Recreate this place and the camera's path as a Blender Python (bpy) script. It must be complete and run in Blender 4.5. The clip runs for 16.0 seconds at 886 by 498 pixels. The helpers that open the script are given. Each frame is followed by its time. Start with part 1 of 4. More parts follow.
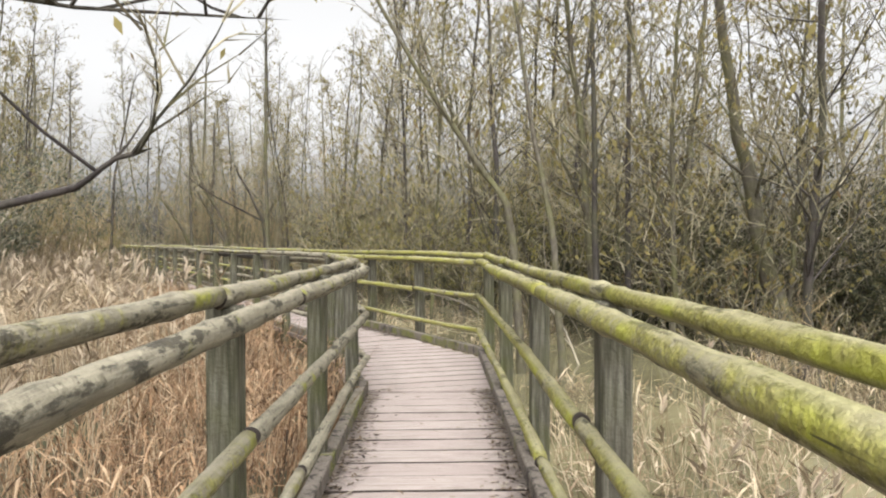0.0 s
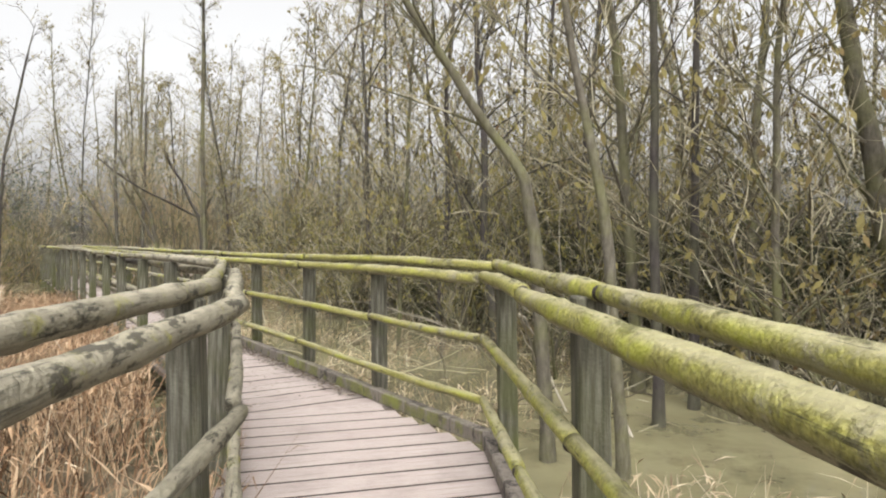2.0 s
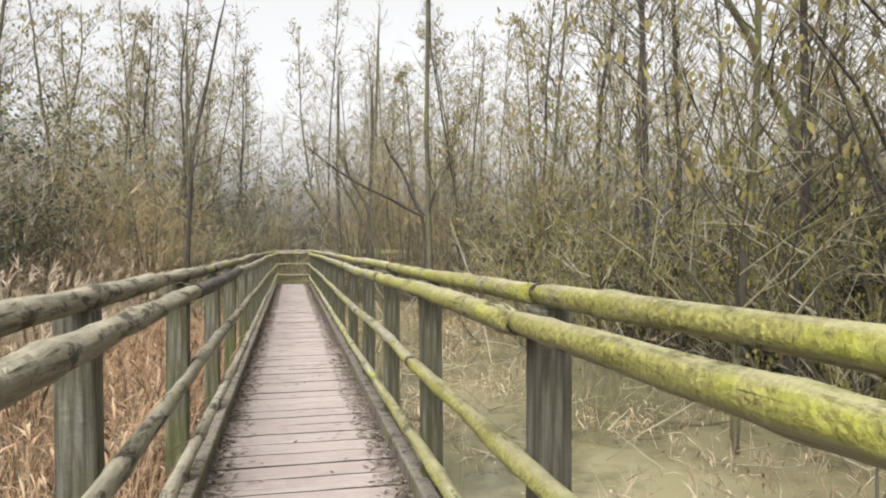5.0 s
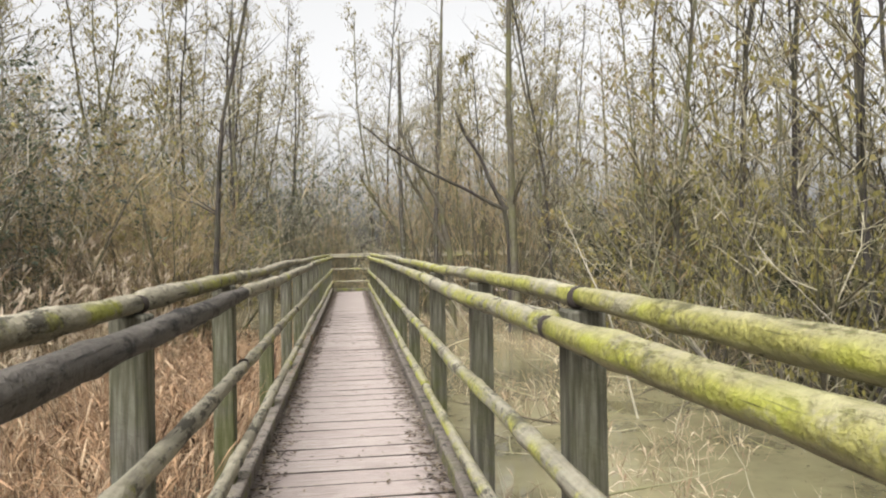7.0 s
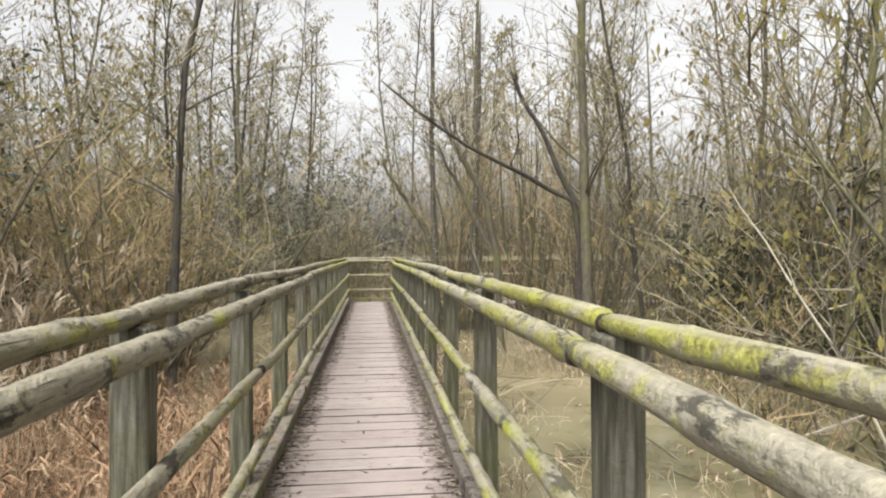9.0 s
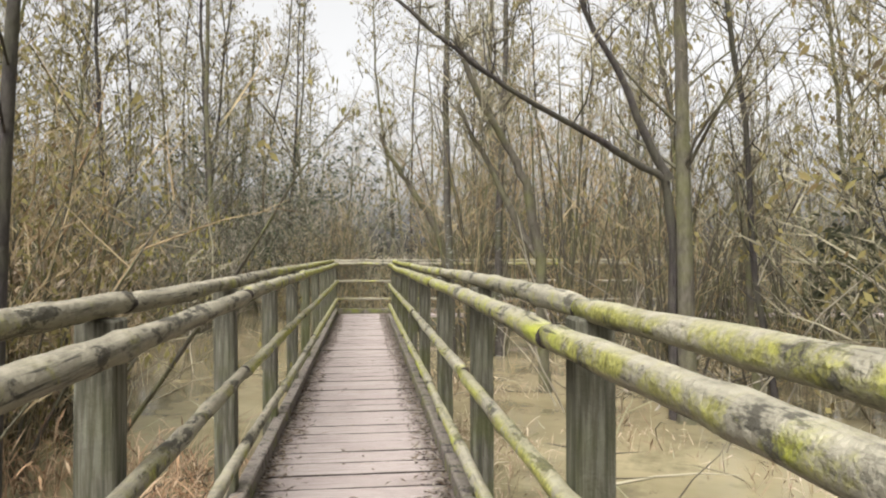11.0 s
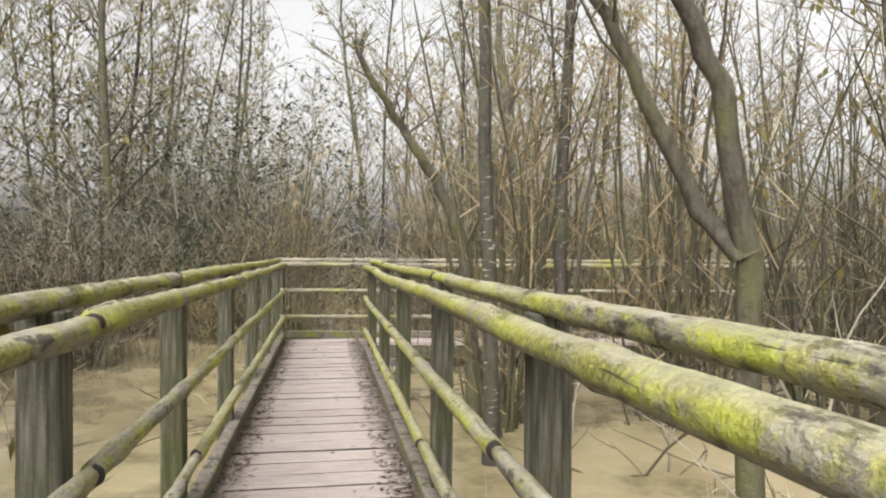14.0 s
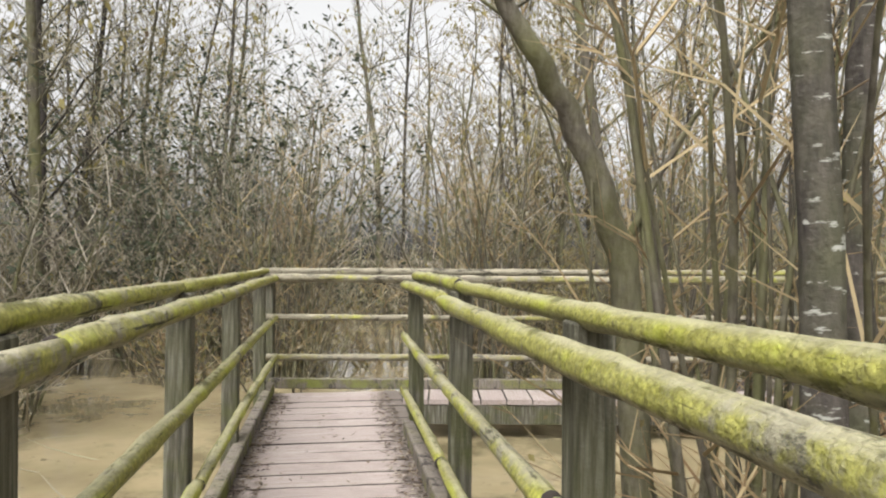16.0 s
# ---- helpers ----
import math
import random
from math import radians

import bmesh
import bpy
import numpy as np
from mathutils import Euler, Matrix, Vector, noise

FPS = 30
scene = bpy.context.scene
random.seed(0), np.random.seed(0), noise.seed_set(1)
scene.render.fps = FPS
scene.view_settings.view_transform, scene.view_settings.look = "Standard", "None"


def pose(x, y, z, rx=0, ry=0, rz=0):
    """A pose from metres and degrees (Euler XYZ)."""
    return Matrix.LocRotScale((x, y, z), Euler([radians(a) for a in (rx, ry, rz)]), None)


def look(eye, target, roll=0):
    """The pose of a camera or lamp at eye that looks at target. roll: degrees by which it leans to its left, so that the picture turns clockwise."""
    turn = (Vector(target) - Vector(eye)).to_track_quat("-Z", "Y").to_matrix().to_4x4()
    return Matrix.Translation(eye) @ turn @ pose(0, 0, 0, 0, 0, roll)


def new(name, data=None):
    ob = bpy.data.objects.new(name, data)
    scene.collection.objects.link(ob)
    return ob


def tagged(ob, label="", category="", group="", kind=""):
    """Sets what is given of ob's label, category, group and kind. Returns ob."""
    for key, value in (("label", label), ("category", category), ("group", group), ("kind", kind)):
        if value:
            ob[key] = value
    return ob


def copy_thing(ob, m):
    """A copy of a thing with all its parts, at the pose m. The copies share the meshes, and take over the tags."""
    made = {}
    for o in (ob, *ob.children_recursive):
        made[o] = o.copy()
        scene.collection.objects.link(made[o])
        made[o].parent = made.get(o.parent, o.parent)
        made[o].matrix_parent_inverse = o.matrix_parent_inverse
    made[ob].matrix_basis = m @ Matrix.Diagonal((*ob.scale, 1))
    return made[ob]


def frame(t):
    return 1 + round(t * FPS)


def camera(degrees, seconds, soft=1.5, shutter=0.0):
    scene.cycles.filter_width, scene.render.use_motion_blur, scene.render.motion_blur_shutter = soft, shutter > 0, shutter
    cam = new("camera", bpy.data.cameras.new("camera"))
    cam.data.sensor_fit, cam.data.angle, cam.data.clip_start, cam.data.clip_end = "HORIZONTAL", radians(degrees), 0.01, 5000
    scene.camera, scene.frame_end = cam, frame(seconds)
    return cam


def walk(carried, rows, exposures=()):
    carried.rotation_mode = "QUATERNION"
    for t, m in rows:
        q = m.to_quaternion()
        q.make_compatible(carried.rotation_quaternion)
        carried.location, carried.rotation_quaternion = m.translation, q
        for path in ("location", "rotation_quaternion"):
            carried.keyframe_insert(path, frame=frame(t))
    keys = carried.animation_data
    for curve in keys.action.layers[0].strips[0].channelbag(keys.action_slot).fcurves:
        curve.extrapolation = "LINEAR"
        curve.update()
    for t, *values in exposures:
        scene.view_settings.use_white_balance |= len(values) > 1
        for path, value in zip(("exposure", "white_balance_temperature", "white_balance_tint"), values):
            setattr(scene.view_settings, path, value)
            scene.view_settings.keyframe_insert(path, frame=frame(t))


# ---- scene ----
# camera: seconds, place, yaw, pitch, roll
cam = camera(64.09, 16.0, 2.1)
PATH = [
    (0.0, 0.000, -0.000, 1.274, 0.00, -0.73, -0.42),
    (0.5, 0.007, 0.839, 1.262, -0.61, -0.20, 0.04),
    (1.0, 0.006, 1.670, 1.247, -1.36, -0.21, 0.16),
    (1.5, -0.018, 2.590, 1.247, -1.58, -0.07, 0.16),
    (2.0, -0.055, 3.470, 1.246, -2.63, -0.58, -0.19),
    (2.5, -0.067, 4.356, 1.246, -3.45, -0.73, -0.37),
    (3.0, -0.068, 5.257, 1.236, -3.05, -0.07, -0.67),
    (3.2, -0.092, 5.600, 1.241, -0.95, -0.20, -0.45),
    (3.5, -0.147, 6.118, 1.254, 0.41, -0.51, -0.00),
    (3.7, -0.185, 6.440, 1.262, 5.90, -0.42, -0.35),
    (4.0, -0.261, 6.924, 1.271, 16.83, -0.29, -0.81),
    (4.5, -0.428, 7.804, 1.240, 16.71, -0.42, -0.88),
    (5.0, -0.743, 8.523, 1.233, 17.39, -0.13, -0.32),
    (7.5, -2.590, 11.983, 1.231, 23.11, 0.05, -0.97),
    (8.0, -2.994, 12.719, 1.247, 23.75, 0.09, -0.52),
    (10.5, -5.047, 16.369, 1.272, 23.63, 0.50, -0.53),
    (11.0, -5.457, 17.096, 1.247, 23.24, 0.48, -0.21),
    (11.5, -5.863, 17.794, 1.249, 22.86, 0.47, -0.59),
    (12.0, -6.230, 18.465, 1.275, 22.31, 0.56, -0.71),
    (12.2, -6.385, 18.738, 1.263, 19.55, 0.43, -0.63),
    (12.5, -6.618, 19.146, 1.246, 19.42, 0.23, -0.51),
    (13.0, -7.008, 19.872, 1.254, 18.71, 0.45, -0.00),
    (13.5, -7.455, 20.611, 1.263, 18.58, 0.54, 0.22),
    (14.0, -7.878, 21.355, 1.245, 20.15, 0.29, 0.25),
    (14.5, -8.320, 22.090, 1.243, 20.91, 0.74, 0.37),
    (15.0, -8.816, 22.846, 1.239, 21.16, 0.79, 0.28),
    (15.5, -9.259, 23.646, 1.232, 20.89, 0.56, 0.51),
    (16.0, -9.667, 24.461, 1.245, 20.87, 0.84, 0.29),
]
walk(cam, [(t, pose(x, y, z, 90 + pitch, -0.0, yaw) @ pose(0, 0, 0, 0, 0, roll)) for t, x, y, z, yaw, pitch, roll in PATH],
     [(0.0, 1.15, 6500, 10), (16.0, 1.15, 6500, 10)])

# ---------------------------------------------------------------- light: bright overcast winter day
world = bpy.data.worlds.new("overcast_sky")
scene.world = world
world.use_nodes = True
wn, wl = world.node_tree.nodes, world.node_tree.links
wn.clear()
sky = wn.new("ShaderNodeTexSky")
sky.sky_type, sky.sun_disc = "NISHITA", False
sky.sun_elevation, sky.sun_rotation = radians(54), radians(178)
sky.air_density, sky.dust_density, sky.ozone_density = 1.0, 6.0, 1.0
hsv = wn.new("ShaderNodeHueSaturation")
hsv.inputs["Saturation"].default_value = 0.03
bg = wn.new("ShaderNodeBackground")
bg.inputs["Strength"].default_value = 0.138
wo = wn.new("ShaderNodeOutputWorld")
wl.new(sky.outputs[0], hsv.inputs["Color"])
wl.new(hsv.outputs[0], bg.inputs["Color"])
wl.new(bg.outputs[0], wo.inputs["Surface"])
sun = new("sun", bpy.data.lights.new("sun", "SUN"))
sun.data.energy, sun.data.angle, sun.data.color = 1.0, radians(45), (1.0, 0.985, 0.97)
sun.matrix_world = look((0.4, -10, 14), (0, 0, 0))


# ---------------------------------------------------------------- materials
def material(name, build, rough=0.85, bump=0.0, bump_scale=40.0, spec=0.3):
    m = bpy.data.materials.new(name)
    m.use_nodes = True
    nt = m.node_tree
    b = nt.nodes["Principled BSDF"]
    b.inputs["Roughness"].default_value = rough
    b.inputs["Specular IOR Level"].default_value = spec
    build(nt, b)
    if bump:
        n = noise_tex(nt, bump_scale, 6.0)
        bp = nt.nodes.new("ShaderNodeBump")
        bp.inputs["Strength"].default_value, bp.inputs["Distance"].default_value = bump, 0.02
        nt.links.new(n, bp.inputs["Height"])
        nt.links.new(bp.outputs[0], b.inputs["Normal"])
    return m


def coords(nt, scale=(1, 1, 1), kind="Object"):
    tc = nt.nodes.new("ShaderNodeTexCoord")
    mp = nt.nodes.new("ShaderNodeMapping")
    mp.inputs["Scale"].default_value = scale
    nt.links.new(tc.outputs[kind], mp.inputs["Vector"])
    return mp.outputs[0]


def world_coords(nt, scale=(1, 1, 1)):
    g = nt.nodes.new("ShaderNodeNewGeometry")
    mp = nt.nodes.new("ShaderNodeMapping")
    mp.inputs["Scale"].default_value = scale
    nt.links.new(g.outputs["Position"], mp.inputs["Vector"])
    return mp.outputs[0]


def noise_tex(nt, scale, detail=4.0, vec=None, rough=0.6):
    n = nt.nodes.new("ShaderNodeTexNoise")
    n.inputs["Scale"].default_value, n.inputs["Detail"].default_value, n.inputs["Roughness"].default_value = scale, detail, rough
    nt.links.new(vec if vec else world_coords(nt), n.inputs["Vector"])
    return n.outputs["Fac"]


def ramp(nt, fac, stops):
    r = nt.nodes.new("ShaderNodeValToRGB")
    e = r.color_ramp.elements
    while len(e) < len(stops):
        e.new(0.5)
    for k, (p, c) in zip(e, stops):
        k.position, k.color = p, (*c, 1) if len(c) == 3 else c
    nt.links.new(fac, r.inputs["Fac"])
    return r.outputs["Color"]


def mix(nt, fac, a, b, kind="MIX"):
    m = nt.nodes.new("ShaderNodeMix")
    m.data_type, m.blend_type = "RGBA", kind
    for sock, v in ((m.inputs[0], fac), (m.inputs[6], a), (m.inputs[7], b)):
        if isinstance(v, (int, float)):
            sock.default_value = v
        elif isinstance(v, tuple):
            sock.default_value = (*v, 1)
        else:
            nt.links.new(v, sock)
    return m.outputs[2]


def span(nt, fac, lo, hi):
    m = nt.nodes.new("ShaderNodeMapRange")
    m.inputs["From Min"].default_value, m.inputs["From Max"].default_value = lo, hi
    nt.links.new(fac, m.inputs["Value"])
    return m.outputs[0]


def rnd(nt, kind="object"):
    if kind == "object":
        return nt.nodes.new("ShaderNodeObjectInfo").outputs["Random"]
    return nt.nodes.new("ShaderNodeNewGeometry").outputs["Random Per Island"]


def math_node(nt, op, a, b):
    m = nt.nodes.new("ShaderNodeMath")
    m.operation = op
    for s, v in zip(m.inputs, (a, b)):
        if isinstance(v, (int, float)):
            s.default_value = v
        else:
            nt.links.new(v, s)
    return m.outputs[0]


def log_look(algae, hue, grey):
    """A weathered round rail: long grey grain with cracks, paler in patches on top, dark blotches, and algae in ragged
    patches.
    """
    def build(nt, b):
        dark, pale = tuple(0.2 * c for c in grey), tuple(1.6 * c for c in grey)
        grain = noise_tex(nt, 1.0, 10.0, coords(nt, (55, 55, 3.5)), 0.72)
        base = ramp(nt, grain, [(0.3, dark), (0.46, grey), (0.72, pale)])
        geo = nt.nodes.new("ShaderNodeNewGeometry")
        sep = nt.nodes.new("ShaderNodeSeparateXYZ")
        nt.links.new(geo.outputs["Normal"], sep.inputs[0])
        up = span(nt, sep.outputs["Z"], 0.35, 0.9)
        pale_top = math_node(nt, "MULTIPLY", up, span(nt, noise_tex(nt, 11.0, 6.0, None, 0.7), 0.38, 0.6))
        base = mix(nt, math_node(nt, "MULTIPLY", pale_top, 0.55), base, tuple(1.9 * c for c in grey))
        blot = span(nt, noise_tex(nt, 1.0, 8.0, coords(nt, (13, 13, 5)), 0.74), 0.53, 0.58)
        base = mix(nt, math_node(nt, "MULTIPLY", blot, 0.85), base, dark)
        patch = noise_tex(nt, 6.5, 9.0, None, 0.75)
        broad = noise_tex(nt, 1.3, 2.0)
        each = math_node(nt, "MULTIPLY", math_node(nt, "SUBTRACT", rnd(nt), 0.5), 0.12)
        amount = math_node(nt, "ADD", math_node(nt, "ADD", patch, each), math_node(nt, "MULTIPLY", math_node(nt, "SUBTRACT", broad, 0.5), 0.45))
        amount = span(nt, amount, 0.64 - 0.24 * algae, 0.74 - 0.24 * algae)
        side = ramp(nt, span(nt, sep.outputs["Z"], -1.0, 1.0), [(0.12, (0, 0, 0)), (0.4, (1, 1, 1)), (0.74, (1, 1, 1)), (0.96, (0.25, 0.25, 0.25))])
        fine = noise_tex(nt, 70.0, 4.0)
        green = ramp(nt, fine, [(0.3, tuple(0.5 * c for c in hue)), (0.52, hue), (0.75, tuple(1.6 * c for c in hue))])
        vivid = math_node(nt, "MULTIPLY", span(nt, noise_tex(nt, 2.6, 6.0, None, 0.7), 0.52, 0.62), 0.75)
        green = mix(nt, vivid, green, (1.35 * hue[0], 1.5 * hue[1], 0.6 * hue[2]))
        col = mix(nt, math_node(nt, "MULTIPLY", math_node(nt, "MULTIPLY", amount, side), 0.85), base, green)
        crack = span(nt, noise_tex(nt, 1.0, 3.0, coords(nt, (38, 38, 1.6))), 0.66, 0.69)
        col = mix(nt, math_node(nt, "MULTIPLY", crack, 0.8), col, tuple(0.12 * c for c in grey))
        nt.links.new(col, b.inputs["Base Color"])
    return build


def post_look(nt, b):
    grain = noise_tex(nt, 1.0, 8.0, coords(nt, (70, 70, 4)), 0.6)
    base = ramp(nt, grain, [(0.28, (0.024, 0.022, 0.016)), (0.5, (0.092, 0.086, 0.064)), (0.74, (0.22, 0.21, 0.168))])
    geo = nt.nodes.new("ShaderNodeNewGeometry")
    sep = nt.nodes.new("ShaderNodeSeparateXYZ")
    nt.links.new(geo.outputs["Position"], sep.inputs[0])
    low = span(nt, sep.outputs["Z"], 1.2, 0.1)
    patch = span(nt, math_node(nt, "ADD", noise_tex(nt, 6.0, 5.0), math_node(nt, "MULTIPLY", rnd(nt), 0.18)), 0.46, 0.72)
    col = mix(nt, math_node(nt, "MULTIPLY", math_node(nt, "MULTIPLY", patch, low), 0.7), base, (0.0742, 0.0841, 0.0147))
    nt.links.new(col, b.inputs["Base Color"])


def plank_look(nt, b, edge=0.75):
    grain = noise_tex(nt, 1.0, 9.0, coords(nt, (2.5, 70, 70)), 0.75)
    base = ramp(nt, grain, [(0.34, (0.192, 0.153, 0.134)), (0.5, (0.402, 0.341, 0.312)), (0.8, (0.546, 0.48, 0.446))])
    base = mix(nt, math_node(nt, "MULTIPLY", rnd(nt), 0.45), base, (0.297, 0.24, 0.217))
    dirt = span(nt, noise_tex(nt, 3.0, 7.0, None, 0.7), 0.5, 0.72)
    col = mix(nt, math_node(nt, "MULTIPLY", dirt, 0.5), base, (0.192, 0.153, 0.134))
    spots = span(nt, noise_tex(nt, 55.0, 2.0), 0.68, 0.74)
    col = mix(nt, math_node(nt, "MULTIPLY", spots, 0.6), col, (0.0864, 0.0672, 0.0576))
    tc = nt.nodes.new("ShaderNodeTexCoord")
    sep = nt.nodes.new("ShaderNodeSeparateXYZ")
    nt.links.new(tc.outputs["Object"], sep.inputs[0])
    side = span(nt, math_node(nt, "ADD", math_node(nt, "ABSOLUTE", sep.outputs["X"], 0.0), math_node(nt, "MULTIPLY", noise_tex(nt, 14.0, 5.0), 0.3)), 0.52, 0.66)
    col = mix(nt, math_node(nt, "MULTIPLY", side, edge), col, (0.0816, 0.0672, 0.0527))
    nt.links.new(col, b.inputs["Base Color"])


def bark_look(dark, light, moss, cover):
    def build(nt, b):
        grain = noise_tex(nt, 1.0, 6.0, coords(nt, (30, 30, 8)), 0.65)
        base = ramp(nt, grain, [(0.28, dark), (0.7, light)])
        base = mix(nt, math_node(nt, "MULTIPLY", rnd(nt), 0.4), base, tuple(0.6 * c for c in dark))
        col = mix(nt, math_node(nt, "MULTIPLY", span(nt, noise_tex(nt, 2.2, 6.0), 0.42, 0.65), cover), base, moss)
        nt.links.new(col, b.inputs["Base Color"])
    return build


def lichen_look(nt, b):
    grain = noise_tex(nt, 1.0, 6.0, coords(nt, (26, 26, 10)), 0.65)
    base = ramp(nt, grain, [(0.28, (0.03, 0.026, 0.022)), (0.7, (0.115, 0.1, 0.085))])
    base = mix(nt, math_node(nt, "MULTIPLY", span(nt, noise_tex(nt, 2.2, 6.0), 0.45, 0.65), 0.5), base, (0.1, 0.105, 0.05))
    fleck = span(nt, noise_tex(nt, 1.0, 4.0, coords(nt, (9, 9, 34)), 0.6), 0.62, 0.66)
    nt.links.new(mix(nt, math_node(nt, "MULTIPLY", fleck, 0.8), base, (0.42, 0.42, 0.37)), b.inputs["Base Color"])


def island_look(colours, patch=0.5):
    """Leaves, reeds and twigs: each piece takes a colour of its own, and whole patches lean one way."""
    def build(nt, b):
        f = math_node(nt, "ADD", math_node(nt, "MULTIPLY", rnd(nt, "island"), 1 - patch),
                      math_node(nt, "MULTIPLY", span(nt, noise_tex(nt, 0.55, 3.0), 0.3, 0.7), patch))
        n = len(colours)
        nt.links.new(ramp(nt, f, [((k + 0.5) / n, c) for k, c in enumerate(colours)]), b.inputs["Base Color"])
    return build


def ground_look(nt, b):
    col = ramp(nt, noise_tex(nt, 6.0, 8.0, None, 0.7), [(0.3, (0.036, 0.027, 0.0168)), (0.5, (0.09, 0.069, 0.042)), (0.7, (0.18, 0.144, 0.09))])
    col = mix(nt, span(nt, noise_tex(nt, 0.6, 4.0), 0.45, 0.65), col, (0.06, 0.06, 0.03))
    nt.links.new(col, b.inputs["Base Color"])


def water_look(nt, b):
    n = noise_tex(nt, 0.5, 5.0)
    nt.links.new(ramp(nt, n, [(0.36, (0.22, 0.18, 0.104)), (0.5, (0.31, 0.252, 0.145)), (0.64, (0.4, 0.33, 0.2))]), b.inputs["Base Color"])
    sep = nt.nodes.new("ShaderNodeSeparateXYZ")
    nt.links.new(world_coords(nt), sep.inputs[0])
    silt = span(nt, math_node(nt, "ADD", sep.outputs["Y"], math_node(nt, "MULTIPLY", noise_tex(nt, 0.3, 3.0), 9.0)), 24.0, 30.5)
    clear = ramp(nt, n, [(0.36, (0.13, 0.119, 0.066)), (0.64, (0.26, 0.234, 0.135))])
    mud = mix(nt, silt, clear, b.inputs["Base Color"].links[0].from_socket)
    nt.links.new(mud, b.inputs["Base Color"])
    scum = span(nt, noise_tex(nt, 0.9, 8.0, None, 0.7), 0.5, 0.62)
    col = mix(nt, math_node(nt, "MULTIPLY", scum, 0.6), b.inputs["Base Color"].links[0].from_socket, (0.07, 0.064, 0.033))
    flecks = span(nt, noise_tex(nt, 9.0, 5.0, None, 0.7), 0.64, 0.68)
    col = mix(nt, math_node(nt, "MULTIPLY", flecks, 0.6), col, (0.0792, 0.0616, 0.0352))
    nt.links.new(col, b.inputs["Base Color"])
    bp = nt.nodes.new("ShaderNodeBump")
    bp.inputs["Strength"].default_value, bp.inputs["Distance"].default_value = 0.08, 0.02
    nt.links.new(noise_tex(nt, 3.5, 2.0, world_coords(nt, (1, 1.6, 1))), bp.inputs["Height"])
    nt.links.new(bp.outputs[0], b.inputs["Normal"])


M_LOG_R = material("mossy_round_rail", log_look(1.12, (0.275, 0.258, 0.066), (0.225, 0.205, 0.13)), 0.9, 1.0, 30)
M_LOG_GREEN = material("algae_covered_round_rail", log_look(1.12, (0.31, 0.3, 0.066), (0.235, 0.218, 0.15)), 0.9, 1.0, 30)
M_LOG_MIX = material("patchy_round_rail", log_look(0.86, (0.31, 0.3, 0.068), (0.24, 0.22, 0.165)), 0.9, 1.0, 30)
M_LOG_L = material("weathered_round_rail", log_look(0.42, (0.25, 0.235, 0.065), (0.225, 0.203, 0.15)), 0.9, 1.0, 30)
M_LOG_DARK = material("blackened_round_rail", log_look(-0.6, (0.2, 0.19, 0.06), (0.075, 0.066, 0.056)), 0.75, 1.0, 30)
M_POST = material("weathered_post_timber", post_look, 0.9, 0.4, 60)
M_PLANK = material("weathered_deck_board", plank_look, 0.8, 0.4, 80)
M_PLANK_BEND = material("swept_deck_board", lambda nt, b: plank_look(nt, b, 0.0), 0.8, 0.4, 80)
# near-black colour standing in for the shade inside gaps and joints
M_JOINT_SHADE = material("shaded_joint", island_look([(0.03, 0.024, 0.02), (0.045, 0.036, 0.03)], 0.5), 0.95)
M_KERB = material("kerb_timber", log_look(0.6, (0.14, 0.14, 0.049), (0.154, 0.133, 0.112)), 0.9, 0.4, 60)
M_BARK = material("grey_bark", bark_look((0.05098, 0.04319, 0.03056), (0.1699, 0.1512, 0.1178), (0.1445, 0.1469, 0.05237), 0.6), 0.95, 0.6, 30)
M_BARK_DARK = material("dark_bark", bark_look((0.02736, 0.02379, 0.02184), (0.0936, 0.0793, 0.0728), (0.0936, 0.09516, 0.0455), 0.4), 0.95, 0.6, 30)
M_TWIG = material("twigs", island_look([(0.035, 0.029, 0.021), (0.105, 0.089, 0.058), (0.215, 0.188, 0.125), (0.36, 0.325, 0.225), (0.19, 0.18, 0.09)], 0.3), 0.95)
M_TWIG_RUST = material("russet_twigs", island_look([(0.121, 0.0861, 0.049), (0.254, 0.188, 0.102), (0.365, 0.293, 0.169), (0.203, 0.127, 0.0668)], 0.4), 0.95)
M_TWIG_PALE = material("pale_twigs", island_look([(0.06, 0.05, 0.038), (0.17, 0.148, 0.11), (0.4, 0.36, 0.29), (0.27, 0.245, 0.18)], 0.25), 0.95)
M_BARK_LICHEN = material("lichen_flecked_bark", lichen_look, 0.95, 0.6, 30)
M_LEAF = material("dry_leaves_and_catkins", island_look([(0.08963, 0.06637, 0.03634), (0.1799, 0.1497, 0.05816), (0.2436, 0.2087, 0.08012), (0.1387, 0.08724, 0.04378)], 0.45), 0.9)
M_CATKIN = material("yellow_catkins", island_look([(0.1, 0.085, 0.03), (0.17, 0.15, 0.045), (0.24, 0.21, 0.065)], 0.3), 0.9)
M_GREEN = material("evergreen_leaves", island_look([(0.018, 0.024, 0.014), (0.045, 0.056, 0.03), (0.1, 0.11, 0.062)], 0.3), 0.45)
M_BRAMBLE = material("dark_bramble_leaves", island_look([(0.016, 0.017, 0.01), (0.04, 0.042, 0.02), (0.085, 0.08, 0.036)], 0.4), 0.8)
M_REED = material("dry_reeds", island_look([(0.0805, 0.0552, 0.0322), (0.23, 0.167, 0.0978), (0.391, 0.31, 0.201), (0.529, 0.443, 0.322), (0.196, 0.127, 0.0747)], 0.2), 0.85)
M_REED_RED = material("orange_dry_grass", island_look([(0.045, 0.028, 0.016), (0.2, 0.115, 0.06), (0.33, 0.21, 0.12), (0.42, 0.31, 0.2), (0.12, 0.07, 0.04)], 0.2), 0.85)
